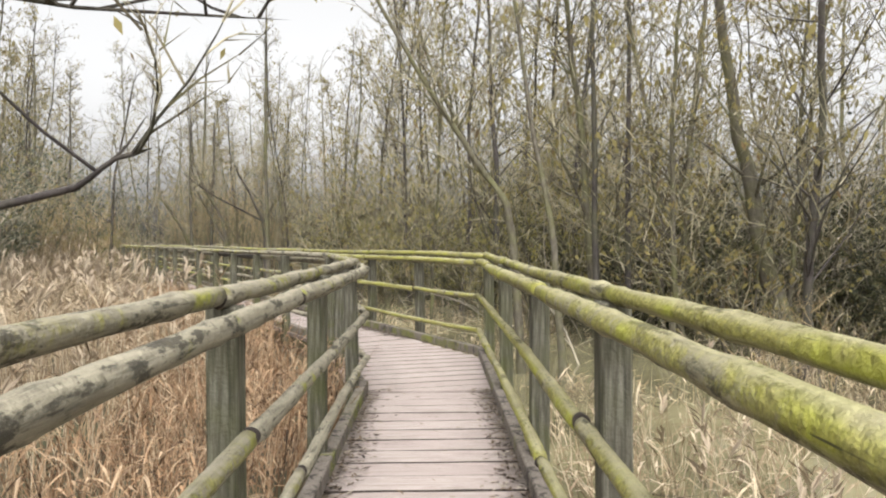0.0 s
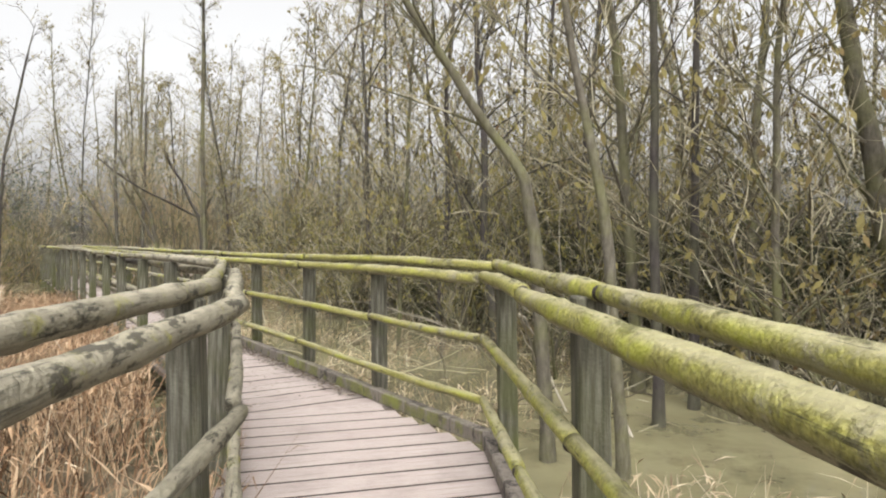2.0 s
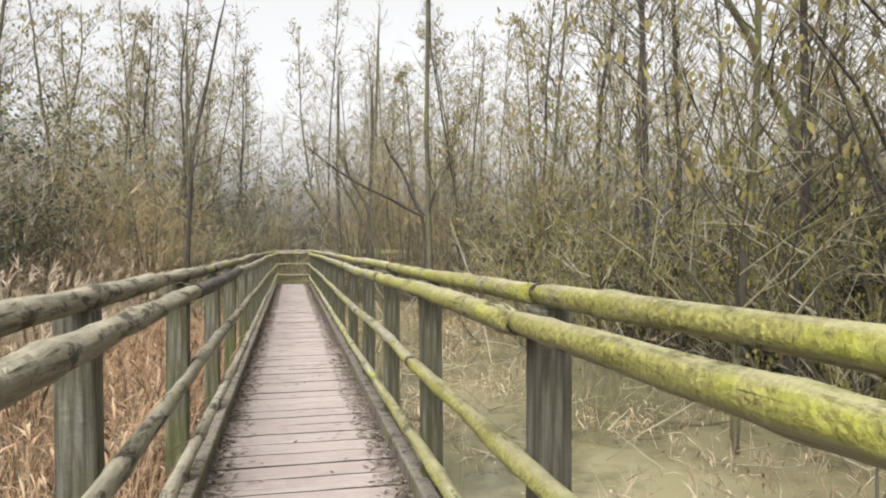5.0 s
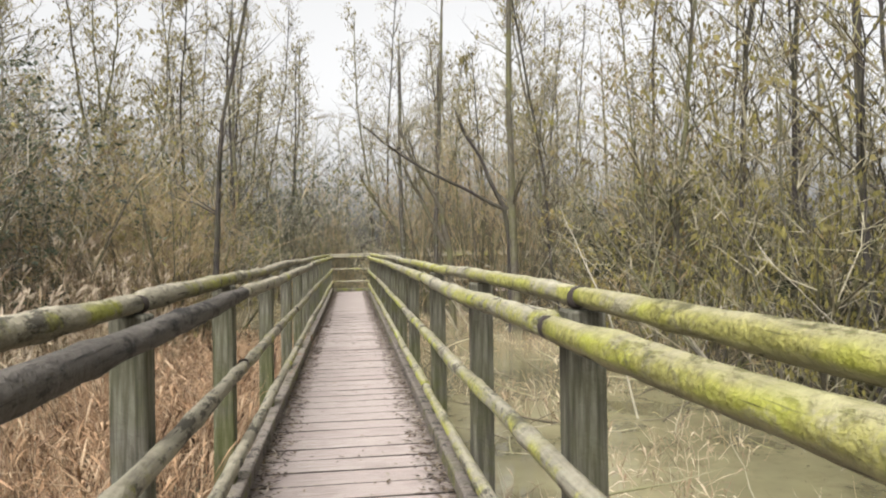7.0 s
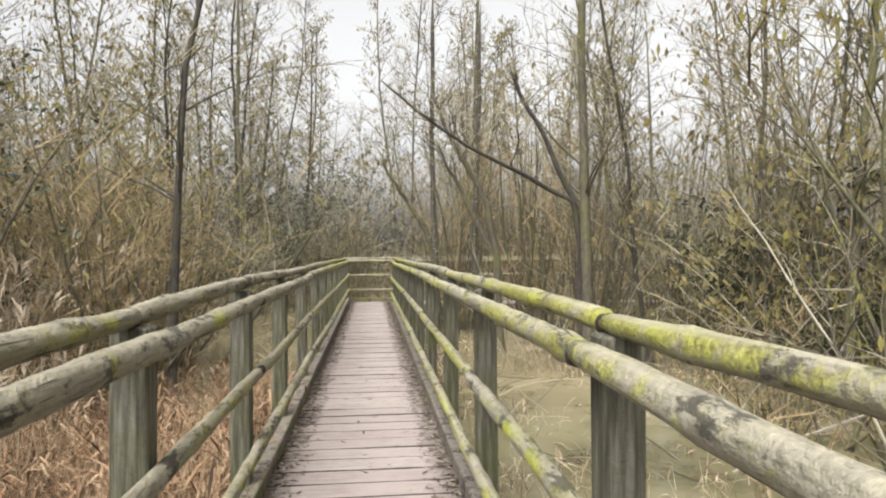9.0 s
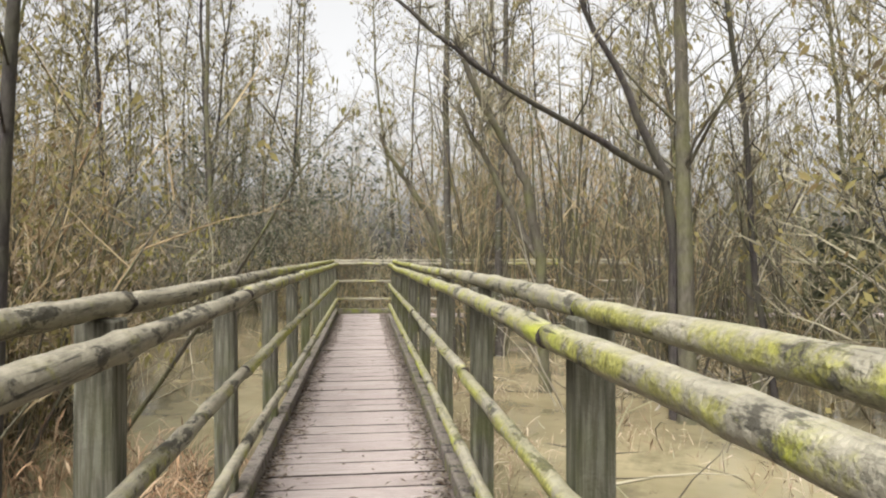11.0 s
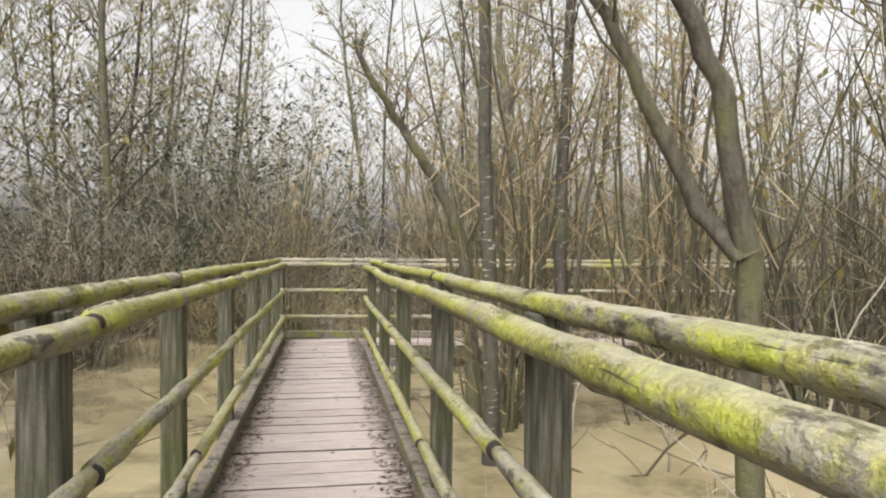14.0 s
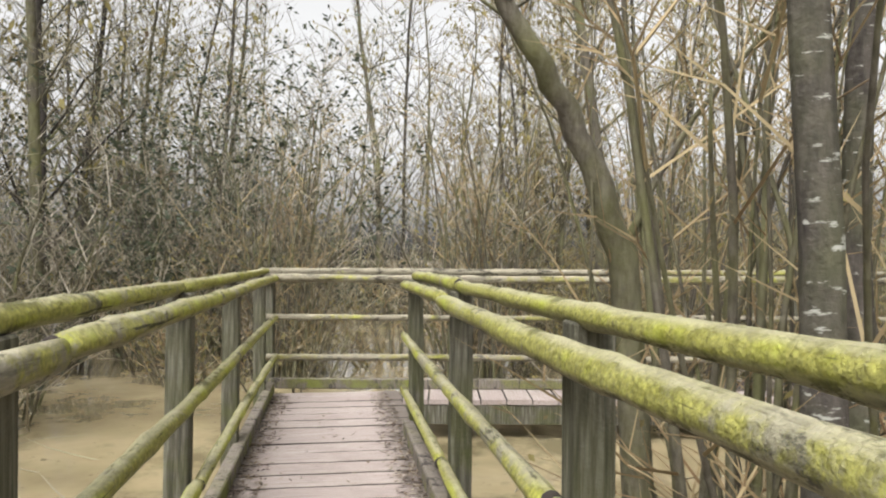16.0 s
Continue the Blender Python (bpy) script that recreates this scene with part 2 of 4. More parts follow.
M_PLUME = material("reed_plumes", island_look([(0.296, 0.235, 0.165), (0.418, 0.348, 0.261), (0.226, 0.174, 0.122)], 0.3), 0.95)
M_LITTER = material("leaf_litter", island_look([(0.042, 0.0315, 0.0245), (0.084, 0.0595, 0.0385), (0.168, 0.126, 0.084), (0.35, 0.308, 0.252)], 0.1), 0.9)
M_GROUND = material("marsh_mud", ground_look, 0.95, 0.6, 12)
M_WATER = material("muddy_water", water_look, 0.03, spec=0.5)


# ---------------------------------------------------------------- building helpers
class Shape:
    """Collects vertices and faces for one mesh."""
    def __init__(self):
        self.v, self.f = [], []

    def tube(self, pts, rad, sides=3, tip=True):
        pts = [Vector(p) for p in pts]
        base, n = len(self.v), len(pts)
        d = (pts[-1] - pts[0]).normalized()
        a = d.cross(Vector((0.31, 0.17, 0.94)) if abs(d.z) < 0.8 else Vector((1, 0.2, 0))).normalized()
        c = d.cross(a)
        ring = [(math.cos(2 * math.pi * k / sides), math.sin(2 * math.pi * k / sides)) for k in range(sides)]
        last = n - 1 if tip else n
        for p, r in zip(pts[:last], rad):
            for x, y in ring:
                self.v.append(p + a * (x * r) + c * (y * r))
        for i in range(last - 1):
            o = base + i * sides
            for k in range(sides):
                k2 = (k + 1) % sides
                self.f.append((o + k, o + k2, o + sides + k2, o + sides + k))
        if tip:
            self.v.append(pts[-1])
            o, t = base + (last - 1) * sides, len(self.v) - 1
            for k in range(sides):
                self.f.append((o + k, o + (k + 1) % sides, t))
        else:
            self.f.append(tuple(base + sides - 1 - k for k in range(sides)))
            self.f.append(tuple(base + (n - 1) * sides + k for k in range(sides)))

    def blade(self, p, d, side, length, width, droop=0.0):
        """A long narrow leaf, folded along its middle."""
        b = len(self.v)
        m = p + d * (length * 0.5) + Vector((0, 0, -droop * 0.25 * length))
        e = p + d * length + Vector((0, 0, -droop * length))
        nrm = d.cross(side).normalized() * (width * 0.25)
        self.v += [p, m + side * (width * 0.5), m + nrm, m - side * (width * 0.5), e]
        self.f += [(b, b + 1, b + 2), (b, b + 2, b + 3), (b + 1, b + 4, b + 2), (b + 2, b + 4, b + 3)]

    def leaf(self, p, d, side, length, width):
        b = len(self.v)
        m = p + d * (length * 0.45)
        self.v += [p, m + side * width, p + d * length, m - side * width]
        self.f += [(b, b + 1, b + 2), (b, b + 2, b + 3)]

    def box(self, lo, hi, bevel=0.0):
        bm = bmesh.new()
        bmesh.ops.create_cube(bm, size=1)
        for v in bm.verts:
            v.co = Vector([(a + b) / 2 + x * (b - a) for a, b, x in zip(lo, hi, v.co)])
        if bevel:
            bmesh.ops.bevel(bm, geom=bm.edges[:], offset=bevel, segments=1, affect="EDGES")
        o = len(self.v)
        bm.verts.index_update()
        self.v += [v.co.copy() for v in bm.verts]
        self.f += [tuple(o + v.index for v in f.verts) for f in bm.faces]
        bm.free()

    def mesh(self, name, mat, smooth=False):
        me = bpy.data.meshes.new(name)
        me.from_pydata(self.v, [], self.f)
        me.materials.append(mat)
        if smooth:
            me.polygons.foreach_set("use_smooth", [True] * len(me.polygons))
        me.update()
        return me


def part(name, mesh, parent, label="", at=None):
    ob = new(name, mesh)
    ob.parent = parent
    if at is not None:
        ob.matrix_basis = at
    if label:
        tagged(ob, label)
    return ob


def wander(rng, p, d, length, n, bend, lift=0.0):
    """Points of a crooked stem from p along d."""
    pts, d, p = [Vector(p)], Vector(d).normalized(), Vector(p)
    for _ in range(n):
        d = (d + Vector((rng.uniform(-bend, bend), rng.uniform(-bend, bend), rng.uniform(-bend, bend) + lift))).normalized()
        p = p + d * (length / n)
        pts.append(p.copy())
    return pts


def along(pts, f):
    x = f * (len(pts) - 1)
    i = min(int(x), len(pts) - 2)
    return pts[i].lerp(pts[i + 1], x - i), (pts[i + 1] - pts[i]).normalized()


# ---------------------------------------------------------------- the plan: three straight runs of boardwalk
HALF = 0.515           # half the clear width between the kerbs
RUN_1 = (Vector((-0.049, 0, 0)), 0.7, -5.0, 7.60)
RUN_MID = (Vector((-0.165, 6.10, 0)), 13.45, 0.0, 2.72)   # the short left-hand piece in the bend
RUN_2 = (Vector((-7.54, 20.653, 0)), 29.55, -15.0, 11.16)
RUN_3 = (Vector((-13.443, 29.726, 0)), 21.0 - 90.0, 0.0, 17.0)
WATER = -0.36


def run_frame(run):
    h = radians(run[1])
    return run[0], Vector((-math.sin(h), math.cos(h), 0)), Vector((math.cos(h), math.sin(h), 0))


def on_run(run, s, u, z=0.0):
    o, d, n = run_frame(run)
    return o + d * s + n * u + Vector((0, 0, z))


def run_su(run, x, y):
    o, d, n = run_frame(run)
    p = Vector((x, y, 0)) - o
    return p.dot(d), p.dot(n)


def path_gap(x, y):
    """Distance of a place from the middle line of the boardwalk."""
    best = 99.0
    for run in (RUN_1, RUN_2, RUN_3):
        s, u = run_su(run, x, y)
        ds = max(run[2] - s, 0, s - run[3])
        best = min(best, math.hypot(ds, u))
    return best


# ---------------------------------------------------------------- ground, water
def ground_height(x, y):
    s1, u1 = run_su(RUN_1, x, y)
    s2, u2 = run_su(RUN_2, x, y)
    d = path_gap(x, y)
    h = -0.62 + 0.10 * noise.noise((x * 0.35, y * 0.35, 0)) + 0.06 * noise.noise((x * 1.1, y * 1.1, 3))
    left = (u1 if y < 7.6 else u2) < 0
    if left:
        reed = 1.0 - min(1, max(0, (s2 + 4.0) / 5.0))
        h += 0.34 * reed
    far = min(1, max(0, (d - 9) / 12))
    return h + 0.55 * far + 0.02 * max(0, min(d, 60) - 22)


def make_ground():
    ax = [-400, -200, -110, -70] + [-48 + 1.0 * k for k in range(74)] + [40, 70, 120, 220, 400]
    ay = [-300, -120, -60, -30] + [-14 + 1.0 * k for k in range(76)] + [80, 110, 160, 240, 420]
    v = [(x, y, ground_height(x, y)) for y in ay for x in ax]
    w = len(ax)
    f = [(j * w + i, j * w + i + 1, (j + 1) * w + i + 1, (j + 1) * w + i) for j in range(len(ay) - 1) for i in range(w - 1)]
    me = bpy.data.meshes.new("ground")
    me.from_pydata(v, [], f)
    me.materials.append(M_GROUND)
    me.polygons.foreach_set("use_smooth", [True] * len(f))
    tagged(new("ground", me), "dark brown marsh mud strewn with dead leaves", "ground", kind="structure")
    me = bpy.data.meshes.new("water")
    me.from_pydata([(-60, -30, WATER), (50, -30, WATER), (50, 75, WATER), (-60, 75, WATER)], [], [(0, 1, 2, 3)])
    me.materials.append(M_WATER)
    tagged(new("water", me), "still muddy brown flood water under the boardwalk", "water", kind="structure")


make_ground()


# ---------------------------------------------------------------- boardwalk
def log_mesh(rng, length, r, mat):
    """A debarked round rail along z: uneven girth, a slight bow, knots and sawn ends."""
    sh = Shape()
    n, sides = max(6, int(length / 0.09)), 14
    seed = rng.uniform(0, 100)
    bow = (rng.uniform(-0.012, 0.012), rng.uniform(-0.012, 0.012))
    for i in range(n + 1):
        f = i / n
        z = f * length
        taper = 1.0 - 0.10 * (f - 0.5) - (0.10 if i in (0, n) else 0)
        bx, by = (b * math.sin(math.pi * f) for b in bow)
        for k in range(sides):
            a = 2 * math.pi * k / sides
            q = r * taper * (1 + 0.2 * noise.noise((math.cos(a) * 0.9 + seed, math.sin(a) * 0.9, z * 2.2)) + 0.13 * noise.noise((math.cos(a) * 2, math.sin(a) * 2 + seed, z * 7)) + (0.13 if (z + seed) % 0.83 < 0.09 else 0))
            sh.v.append(Vector((bx + q * math.cos(a), by + q * math.sin(a), z)))
    for i in range(n):
        for k in range(sides):
            k2 = (k + 1) % sides
            sh.f.append((i * sides + k, i * sides + k2, (i + 1) * sides + k2, (i + 1) * sides + k))
    sh.f.append(tuple(reversed(range(sides))))
    sh.f.append(tuple(n * sides + k for k in range(sides)))
    return sh.mesh("log", mat, True)


def lay(p, q):
    """The pose of a log that runs from p to q."""
    return Matrix.Translation(p) @ (q - p).to_track_quat("Z", "X").to_matrix().to_4x4()


def post_mesh(rng, low, high):
    sh = Shape()
    sh.box((-0.05, -0.05, low), (0.05, 0.05, high), 0.006)
    return sh.mesh("post", M_POST)


RAILS = (("top_rail", 0.615, 1.102, 0.031), ("hand_rail", 0.530, 1.034, 0.037), ("mid_rail", 0.526, 0.664, 0.030), ("low_rail", 0.526, 0.283, 0.029))


def rise(run, s):
    """How much the railings stand above their usual height: a little more towards the end of the walk."""
    if run is RUN_3:
        return 0.02
    if run is RUN_2:
        return -0.008 + 0.03 * min(1, max(0, (s + 6) / 7))
    return 0.0


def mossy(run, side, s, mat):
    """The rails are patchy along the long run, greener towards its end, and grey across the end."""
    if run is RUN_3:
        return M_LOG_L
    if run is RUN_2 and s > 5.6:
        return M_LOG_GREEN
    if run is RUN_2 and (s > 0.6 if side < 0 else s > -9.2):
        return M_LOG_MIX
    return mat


def railing(name, label, run, side, s0, s1, posts, mat, joints, cuts, ref=0.0):
    """One side of a run: square posts, a round top rail on them, and three round rails on their inner faces."""
    rng = random.Random(name + label)
    o, d, n = run_frame(run)
    root = new("boardwalk_railing")
    root.location = on_run(run, s0, side * 0.6)
    tagged(root, label, "railing", "boardwalk railings")
    inv = Matrix.Translation(root.location).inverted()
    turn = Matrix.Rotation(radians(run[1]), 4, "Z")
    for s in posts:
        m = Matrix.Translation(on_run(run, s + rng.uniform(-0.02, 0.02), side * 0.617)) @ turn @ Matrix.Rotation(radians(rng.uniform(-0.7, 0.7)), 4, "Y")
        part("post", post_mesh(rng, -0.75, 1.076 + rise(run, s) + rng.uniform(-0.008, 0.006)), root, "", inv @ m)
    for kind, u, z, r in RAILS:
        a, b = s0 - cuts[0] * (u - ref), s1 + cuts[1] * (u - ref)
        if isinstance(joints, dict):
            stops = [a] + joints[kind] + [b]
        else:
            stops = [a] + [j + rng.uniform(-0.03, 0.03) + (0.0 if kind in ("top_rail", "mid_rail") else joints[1]) for j in joints[0]] + [b]
        stops = [a] + [s for s in stops[1:-1] if a + 0.5 < s < b - 0.5] + [b]
        for p, q in zip(stops, stops[1:]):
            dz0, dz1, rr = rng.uniform(-0.008, 0.008), rng.uniform(-0.008, 0.008), r * rng.uniform(0.94, 1.07)
            P, Q = on_run(run, p + 0.009, side * u, z + dz0 + rise(run, p)), on_run(run, q - 0.009, side * u, z + dz1 + rise(run, q))
            dark = run is RUN_2 and side < 0 and kind == "hand_rail" and -9.0 < (p + q) / 2 < -8.0
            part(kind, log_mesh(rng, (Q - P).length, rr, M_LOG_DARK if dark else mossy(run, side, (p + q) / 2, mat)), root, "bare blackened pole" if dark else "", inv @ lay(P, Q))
            # added dark core that closes the joint and stands for its shadow
            if q < b - 0.01:
                part("dowel", log_mesh(rng, 0.05, rr * 0.84, M_JOINT_SHADE), root, "", inv @ lay(Q - d * 0.02, Q + d * 0.03))
    return root


def deck(run, name, s0, s1, label):
    o, d, n = run_frame(run)
    root = new(name)
    root.location = on_run(run, s0, 0)
    return tagged(root, label, "boardwalk", kind="structure")


P1R = [-4.3, -2.7, -1.1, 0.55, 2.25, 3.88, 5.6, 7.32]
P1L = [-4.3, -2.7, -1.1, 0.5, 2.27, 3.95, 5.7]
P2 = [-13.6, -12.05, -10.4, -8.98, -7.48, -5.88, -3.99, -2.38, -0.74, 0.82, 2.54, 4.25, 5.95, 7.66, 9.45]
P2L = [-11.85, -10.23, -8.66, -7.16, -5.42, -3.76, -2.21, -0.54, 1.07, 2.66, 4.15, 5.8, 7.45, 8.98, 10.75]
J2 = {"top_rail": [-12.0, -8.98, -5.8, -2.32, 0.9, 4.4, 7.7], "hand_rail": [-12.05, -9.0, -5.85, -2.34, 0.83, 4.31, 7.68],
      "mid_rail": [-13.6, -10.36, -7.45, -4.0, -0.72, 2.7, 5.95], "low_rail": [-12.0, -8.72, -5.85, -2.36, 0.98, 4.25, 7.66]}
J2L = {"top_rail": [-8.6, -5.4, -2.02, 1.08, 4.15, 7.46], "hand_rail": [-10.24, -7.07, -3.72, -0.5, 2.68, 5.91, 9.0],
       "mid_rail": [-10.2, -7.1, -3.75, -0.6, 2.68, 5.77, 9.0], "low_rail": [-8.64, -5.4, -2.2, 1.06, 4.16, 7.43]}
BEND = math.tan(radians((RUN_2[1] - RUN_1[1]) / 2))
BEND_A = math.tan(radians((RUN_MID[1] - RUN_1[1]) / 2))
BEND_B = math.tan(radians((RUN_2[1] - RUN_MID[1]) / 2))
railing("a", "mossy yellow-green round-pole railing on grey posts beside flooded wood", RUN_1, 1, -5, 7.60, P1R, M_LOG_R, ([-1.1, 2.3, 5.5], 0.9), (0, BEND))
railing("b", "weathered grey round-pole railing on square posts beside reeds", RUN_1, -1, -5, 5.99, P1L, M_LOG_L, ([-1.1, 2.2], 0.8), (0, -BEND_A), 0.52)
railing("m", "short weathered round-pole railing on the inside of the bend", RUN_MID, -1, 0.0, 2.72, [1.25, 2.5], M_LOG_L, ([], 0.8), (-BEND_A, -BEND_B), 0.52)
railing("c", "long mossy yellow-green round-pole railing on grey posts over brown water", RUN_2, 1, -15.0, 9.51, P2, M_LOG_R, J2, (BEND, 0))
railing("d", "long weathered grey round-pole railing on square posts beside reeds", RUN_2, -1, -13.53, 11.31, P2L, M_LOG_L, J2L, (-BEND_B, 0), 0.52)
railing("e", "weathered grey round-pole railing across the end of the boardwalk", RUN_3, -1, -0.12, 17.0, [-0.02, 1.75, 3.4, 5.1, 6.7, 8.4, 10.0, 11.7, 13.3, 15.0, 16.6], M_LOG_R, ([3.4, 6.7, 10.0, 13.3], 0.2), (0, 0))


def kerb(run, parent, s0, s1, side, rng):
    inv = parent.matrix_basis.inverted()
    s = s0
    while s < s1 - 0.05:
        e = min(s + rng.uniform(2.4, 3.4), s1)
        if s1 - e < 0.6:
            e = s1
        sh = Shape()
        sh.box((-0.038, 0.004, 0.0), (0.038, e - s - 0.004, 0.095), 0.008)
        m = Matrix.Translation(on_run(run, s, side * (HALF + 0.04), 0.002)) @ Matrix.Rotation(radians(run[1]), 4, "Z")
        part("kerb", sh.mesh("kerb", M_KERB), parent, "grey timber edge board" if s == s0 else "", inv @ m)
        s = e


def bearers(run, parent, s0, s1, places=(-0.5, 0.5)):
    inv = parent.matrix_basis.inverted()
    for u in places:
        sh = Shape()
        sh.box((-0.04, s0, -0.22), (0.04, s1, -0.052), 0.004)
        m = Matrix.Translation(on_run(run, 0, u)) @ Matrix.Rotation(radians(run[1]), 4, "Z")
        part("bearer", sh.mesh("bearer", M_POST), parent, "", inv @ m)


def plank_mesh(rng, width, half):
    """A deck board along x with eased edges, slightly cupped."""
    sh = Shape()
    n = 6
    for i in range(n + 1):
        x = -half + 2 * half * i / n
        dz = rng.uniform(-0.0015, 0.0015)
        w = width / 2 - rng.uniform(0, 0.002)
        prof = ((-w, -0.045), (w, -0.045), (w, -0.005), (w - 0.003, 0.0), (0, -0.002), (-w + 0.003, 0.0), (-w, -0.005))
        sh.v += [Vector((x, y, z + dz)) for y, z in prof]
    k = 7
    for i in range(n):
        for j in range(k):
            j2 = (j + 1) % k
            sh.f.append((i * k + j, (i + 1) * k + j, (i + 1) * k + j2, i * k + j2))
    sh.f += [tuple(range(k)), tuple(n * k + k - 1 - j for j in range(k))]
    me = sh.mesh("plank", M_PLANK)
    me.materials.append(M_JOINT_SHADE)
    # side faces coloured dark, for the shade in the gaps between boards
    for f in me.polygons:
        if abs(f.normal.y) > 0.7:
            f.material_index = 1
    return me


def planks(run, parent, s0, s1, meshes, rng, width=0.222, shift=0.0):
    inv = parent.matrix_basis.inverted()
    s = s0
    while s < s1 - 0.5 * width:
        m = Matrix.Translation(on_run(run, s + width / 2, shift + rng.uniform(-0.008, 0.008), rng.uniform(-0.003, 0.002))) @ Matrix.Rotation(radians(run[1] + rng.uniform(-0.3, 0.3)), 4, "Z")
        part("plank", rng.choice(meshes), parent, "", inv @ m)
        s += width + 0.006


DECK_1 = deck(RUN_1, "boardwalk_deck_1", -5, 6.0, "pale weathered timber boardwalk deck with dark joints")
DECK_2 = deck(RUN_2, "boardwalk_deck_2", -13.5, 11.16, "long pale weathered timber boardwalk deck over flood water")
DECK_3 = deck(RUN_3, "boardwalk_deck_3", 0, 17, "weathered timber boardwalk deck turning off into the wood")
rk = random.Random(5)
kerb(RUN_1, DECK_1, -5, 7.60 + BEND * 0.555, 1, rk)
kerb(RUN_1, DECK_1, -5, 5.97, -1, rk)
kerb(RUN_MID, DECK_2, 0.02, 2.70, -1, rk)
kerb(RUN_2, DECK_2, -15.0 - BEND * 0.555, 9.46, 1, rk)
kerb(RUN_2, DECK_2, -13.50, 11.11, -1, rk)
kerb(RUN_3, DECK_3, -0.02, 17, -1, rk)
bearers(RUN_1, DECK_1, -5, 7.0)
bearers(RUN_2, DECK_2, -14.0, 10.2)
bearers(RUN_3, DECK_3, 1.0, 17, (-0.5, -0.08))


# ---------------------------------------------------------------- trees
def branch_out(rng, limbs, twigs, tips, pts, rad, n, lo, reach, kids, sub, thin):
    """Side branches with twigs along one stem."""
    for _ in range(n):
        f = rng.uniform(lo, 0.97)
        p, d = along(pts, f)
        a = rng.uniform(0, 2 * math.pi)
        out = Vector((math.cos(a), math.sin(a), rng.uniform(0.1, 1.1)))
        ln = reach * (1.3 - f) * rng.uniform(0.6, 1.3)
        b = wander(rng, p, out + d * 0.5, ln, 4, 0.28, 0.05)
        r = max(thin, rad * (1.1 - f) * 0.3)
        limbs.tube(b, [r, r * 0.8, r * 0.6, r * 0.4], 4)
        for _ in range(kids):
            q, e = along(b, rng.uniform(0.2, 0.98))
            a = rng.uniform(0, 2 * math.pi)
            w = wander(rng, q, e * 0.9 + Vector((math.cos(a), math.sin(a), rng.uniform(-0.3, 0.9))), ln * rng.uniform(0.3, 0.65), 2, 0.35, 0.05)
            twigs.tube(w, [thin * 0.75, thin * 0.55], 3)
            for _ in range(sub):
                q2, e2 = along(w, rng.uniform(0.2, 1.0))
                a = rng.uniform(0, 2 * math.pi)
                v = q2 + (e2 + Vector((math.cos(a), math.sin(a), rng.uniform(-0.4, 0.7)))).normalized() * ln * rng.uniform(0.12, 0.3)
                twigs.tube([q2, v], [thin * 0.5], 3)
                tips.append(v)


def leaf_mass(rng, tips, count, size, drop, mat):
    sh = Shape()
    for _ in range(count):
        p = rng.choice(tips) + Vector((rng.uniform(-.05, .05), rng.uniform(-.05, .05), rng.uniform(-.05, .05)))
        a = rng.uniform(0, 2 * math.pi)
        d = Vector((math.cos(a) * (1 - drop), math.sin(a) * (1 - drop), -drop if drop else rng.uniform(-1, 1))).normalized()
        side = d.cross(Vector((math.sin(a), -math.cos(a), 0.3))).normalized()
        sh.leaf(p, d, side, size * rng.uniform(0.6, 1.5), size * rng.uniform(0.1, 0.3))
    return sh.mesh("crown", mat)


def build_tree(seed, path, r0, r1, n, lo, reach, label, bark=None, leaves=0, kids=5, sub=4, thin=0.009, category="tree", group="", leaf_mat=None, drop=0.7, size=0.05, extra=()):
    """A bare tree: a crooked tapered trunk through the given points, limbs, fine twigs and a few hanging catkins or dead leaves."""
    rng = random.Random(seed)
    bark = bark or M_BARK
    trunk, limbs, twigs, tips = Shape(), Shape(), Shape(), []
    for way, q0, q1, m in ((path, r0, r1, n), *extra):
        ctl = [Vector(p) for p in way]
        pts = []
        for i in range(len(ctl) - 1):
            for k in range(3):
                pts.append(ctl[i].lerp(ctl[i + 1], k / 3) + Vector((rng.uniform(-1, 1), rng.uniform(-1, 1), 0)) * q0 * 0.25)
        pts.append(ctl[-1])
        k = len(pts) - 1
        trunk.tube(pts, [q0 + (q1 - q0) * (i / k) ** 0.8 + (0.35 * q0 if i == 0 else 0) for i in range(k + 1)], 9)
        branch_out(rng, limbs, twigs, tips, pts, q0, m, lo, reach, kids, sub, thin)
    root = new(category.replace(" ", "_"))
    root.location = Vector(path[0])
    inv = Matrix.Translation(-Vector(path[0]))
    tagged(root, label, category, group)
    part("trunk", trunk.mesh("trunk", bark, True), root, "", inv)
    tagged(part("branchwork", limbs.mesh("limbs", bark, True), root, "", inv), kind="stuff")
    tagged(part("twig_spray", twigs.mesh("twigs", M_TWIG), root, "", inv), kind="stuff")
    if leaves:
        tagged(part("crown", leaf_mass(rng, tips, leaves, size, drop, leaf_mat or M_LEAF), root, "dry hanging leaves and catkins", inv), kind="stuff")
    return root


def upright(rng, h, lean, steps=6):
    x = y = 0.0
    a = rng.uniform(0, 2 * math.pi)
    pts = [(0, 0, 0)]
    for k in range(1, steps + 1):
        x += math.cos(a) * lean * h / steps + rng.uniform(-0.04, 0.04) * h / steps * 2
        y += math.sin(a) * lean * h / steps + rng.uniform(-0.04, 0.04) * h / steps * 2
        pts.append((x, y, h * k / steps))
    return pts


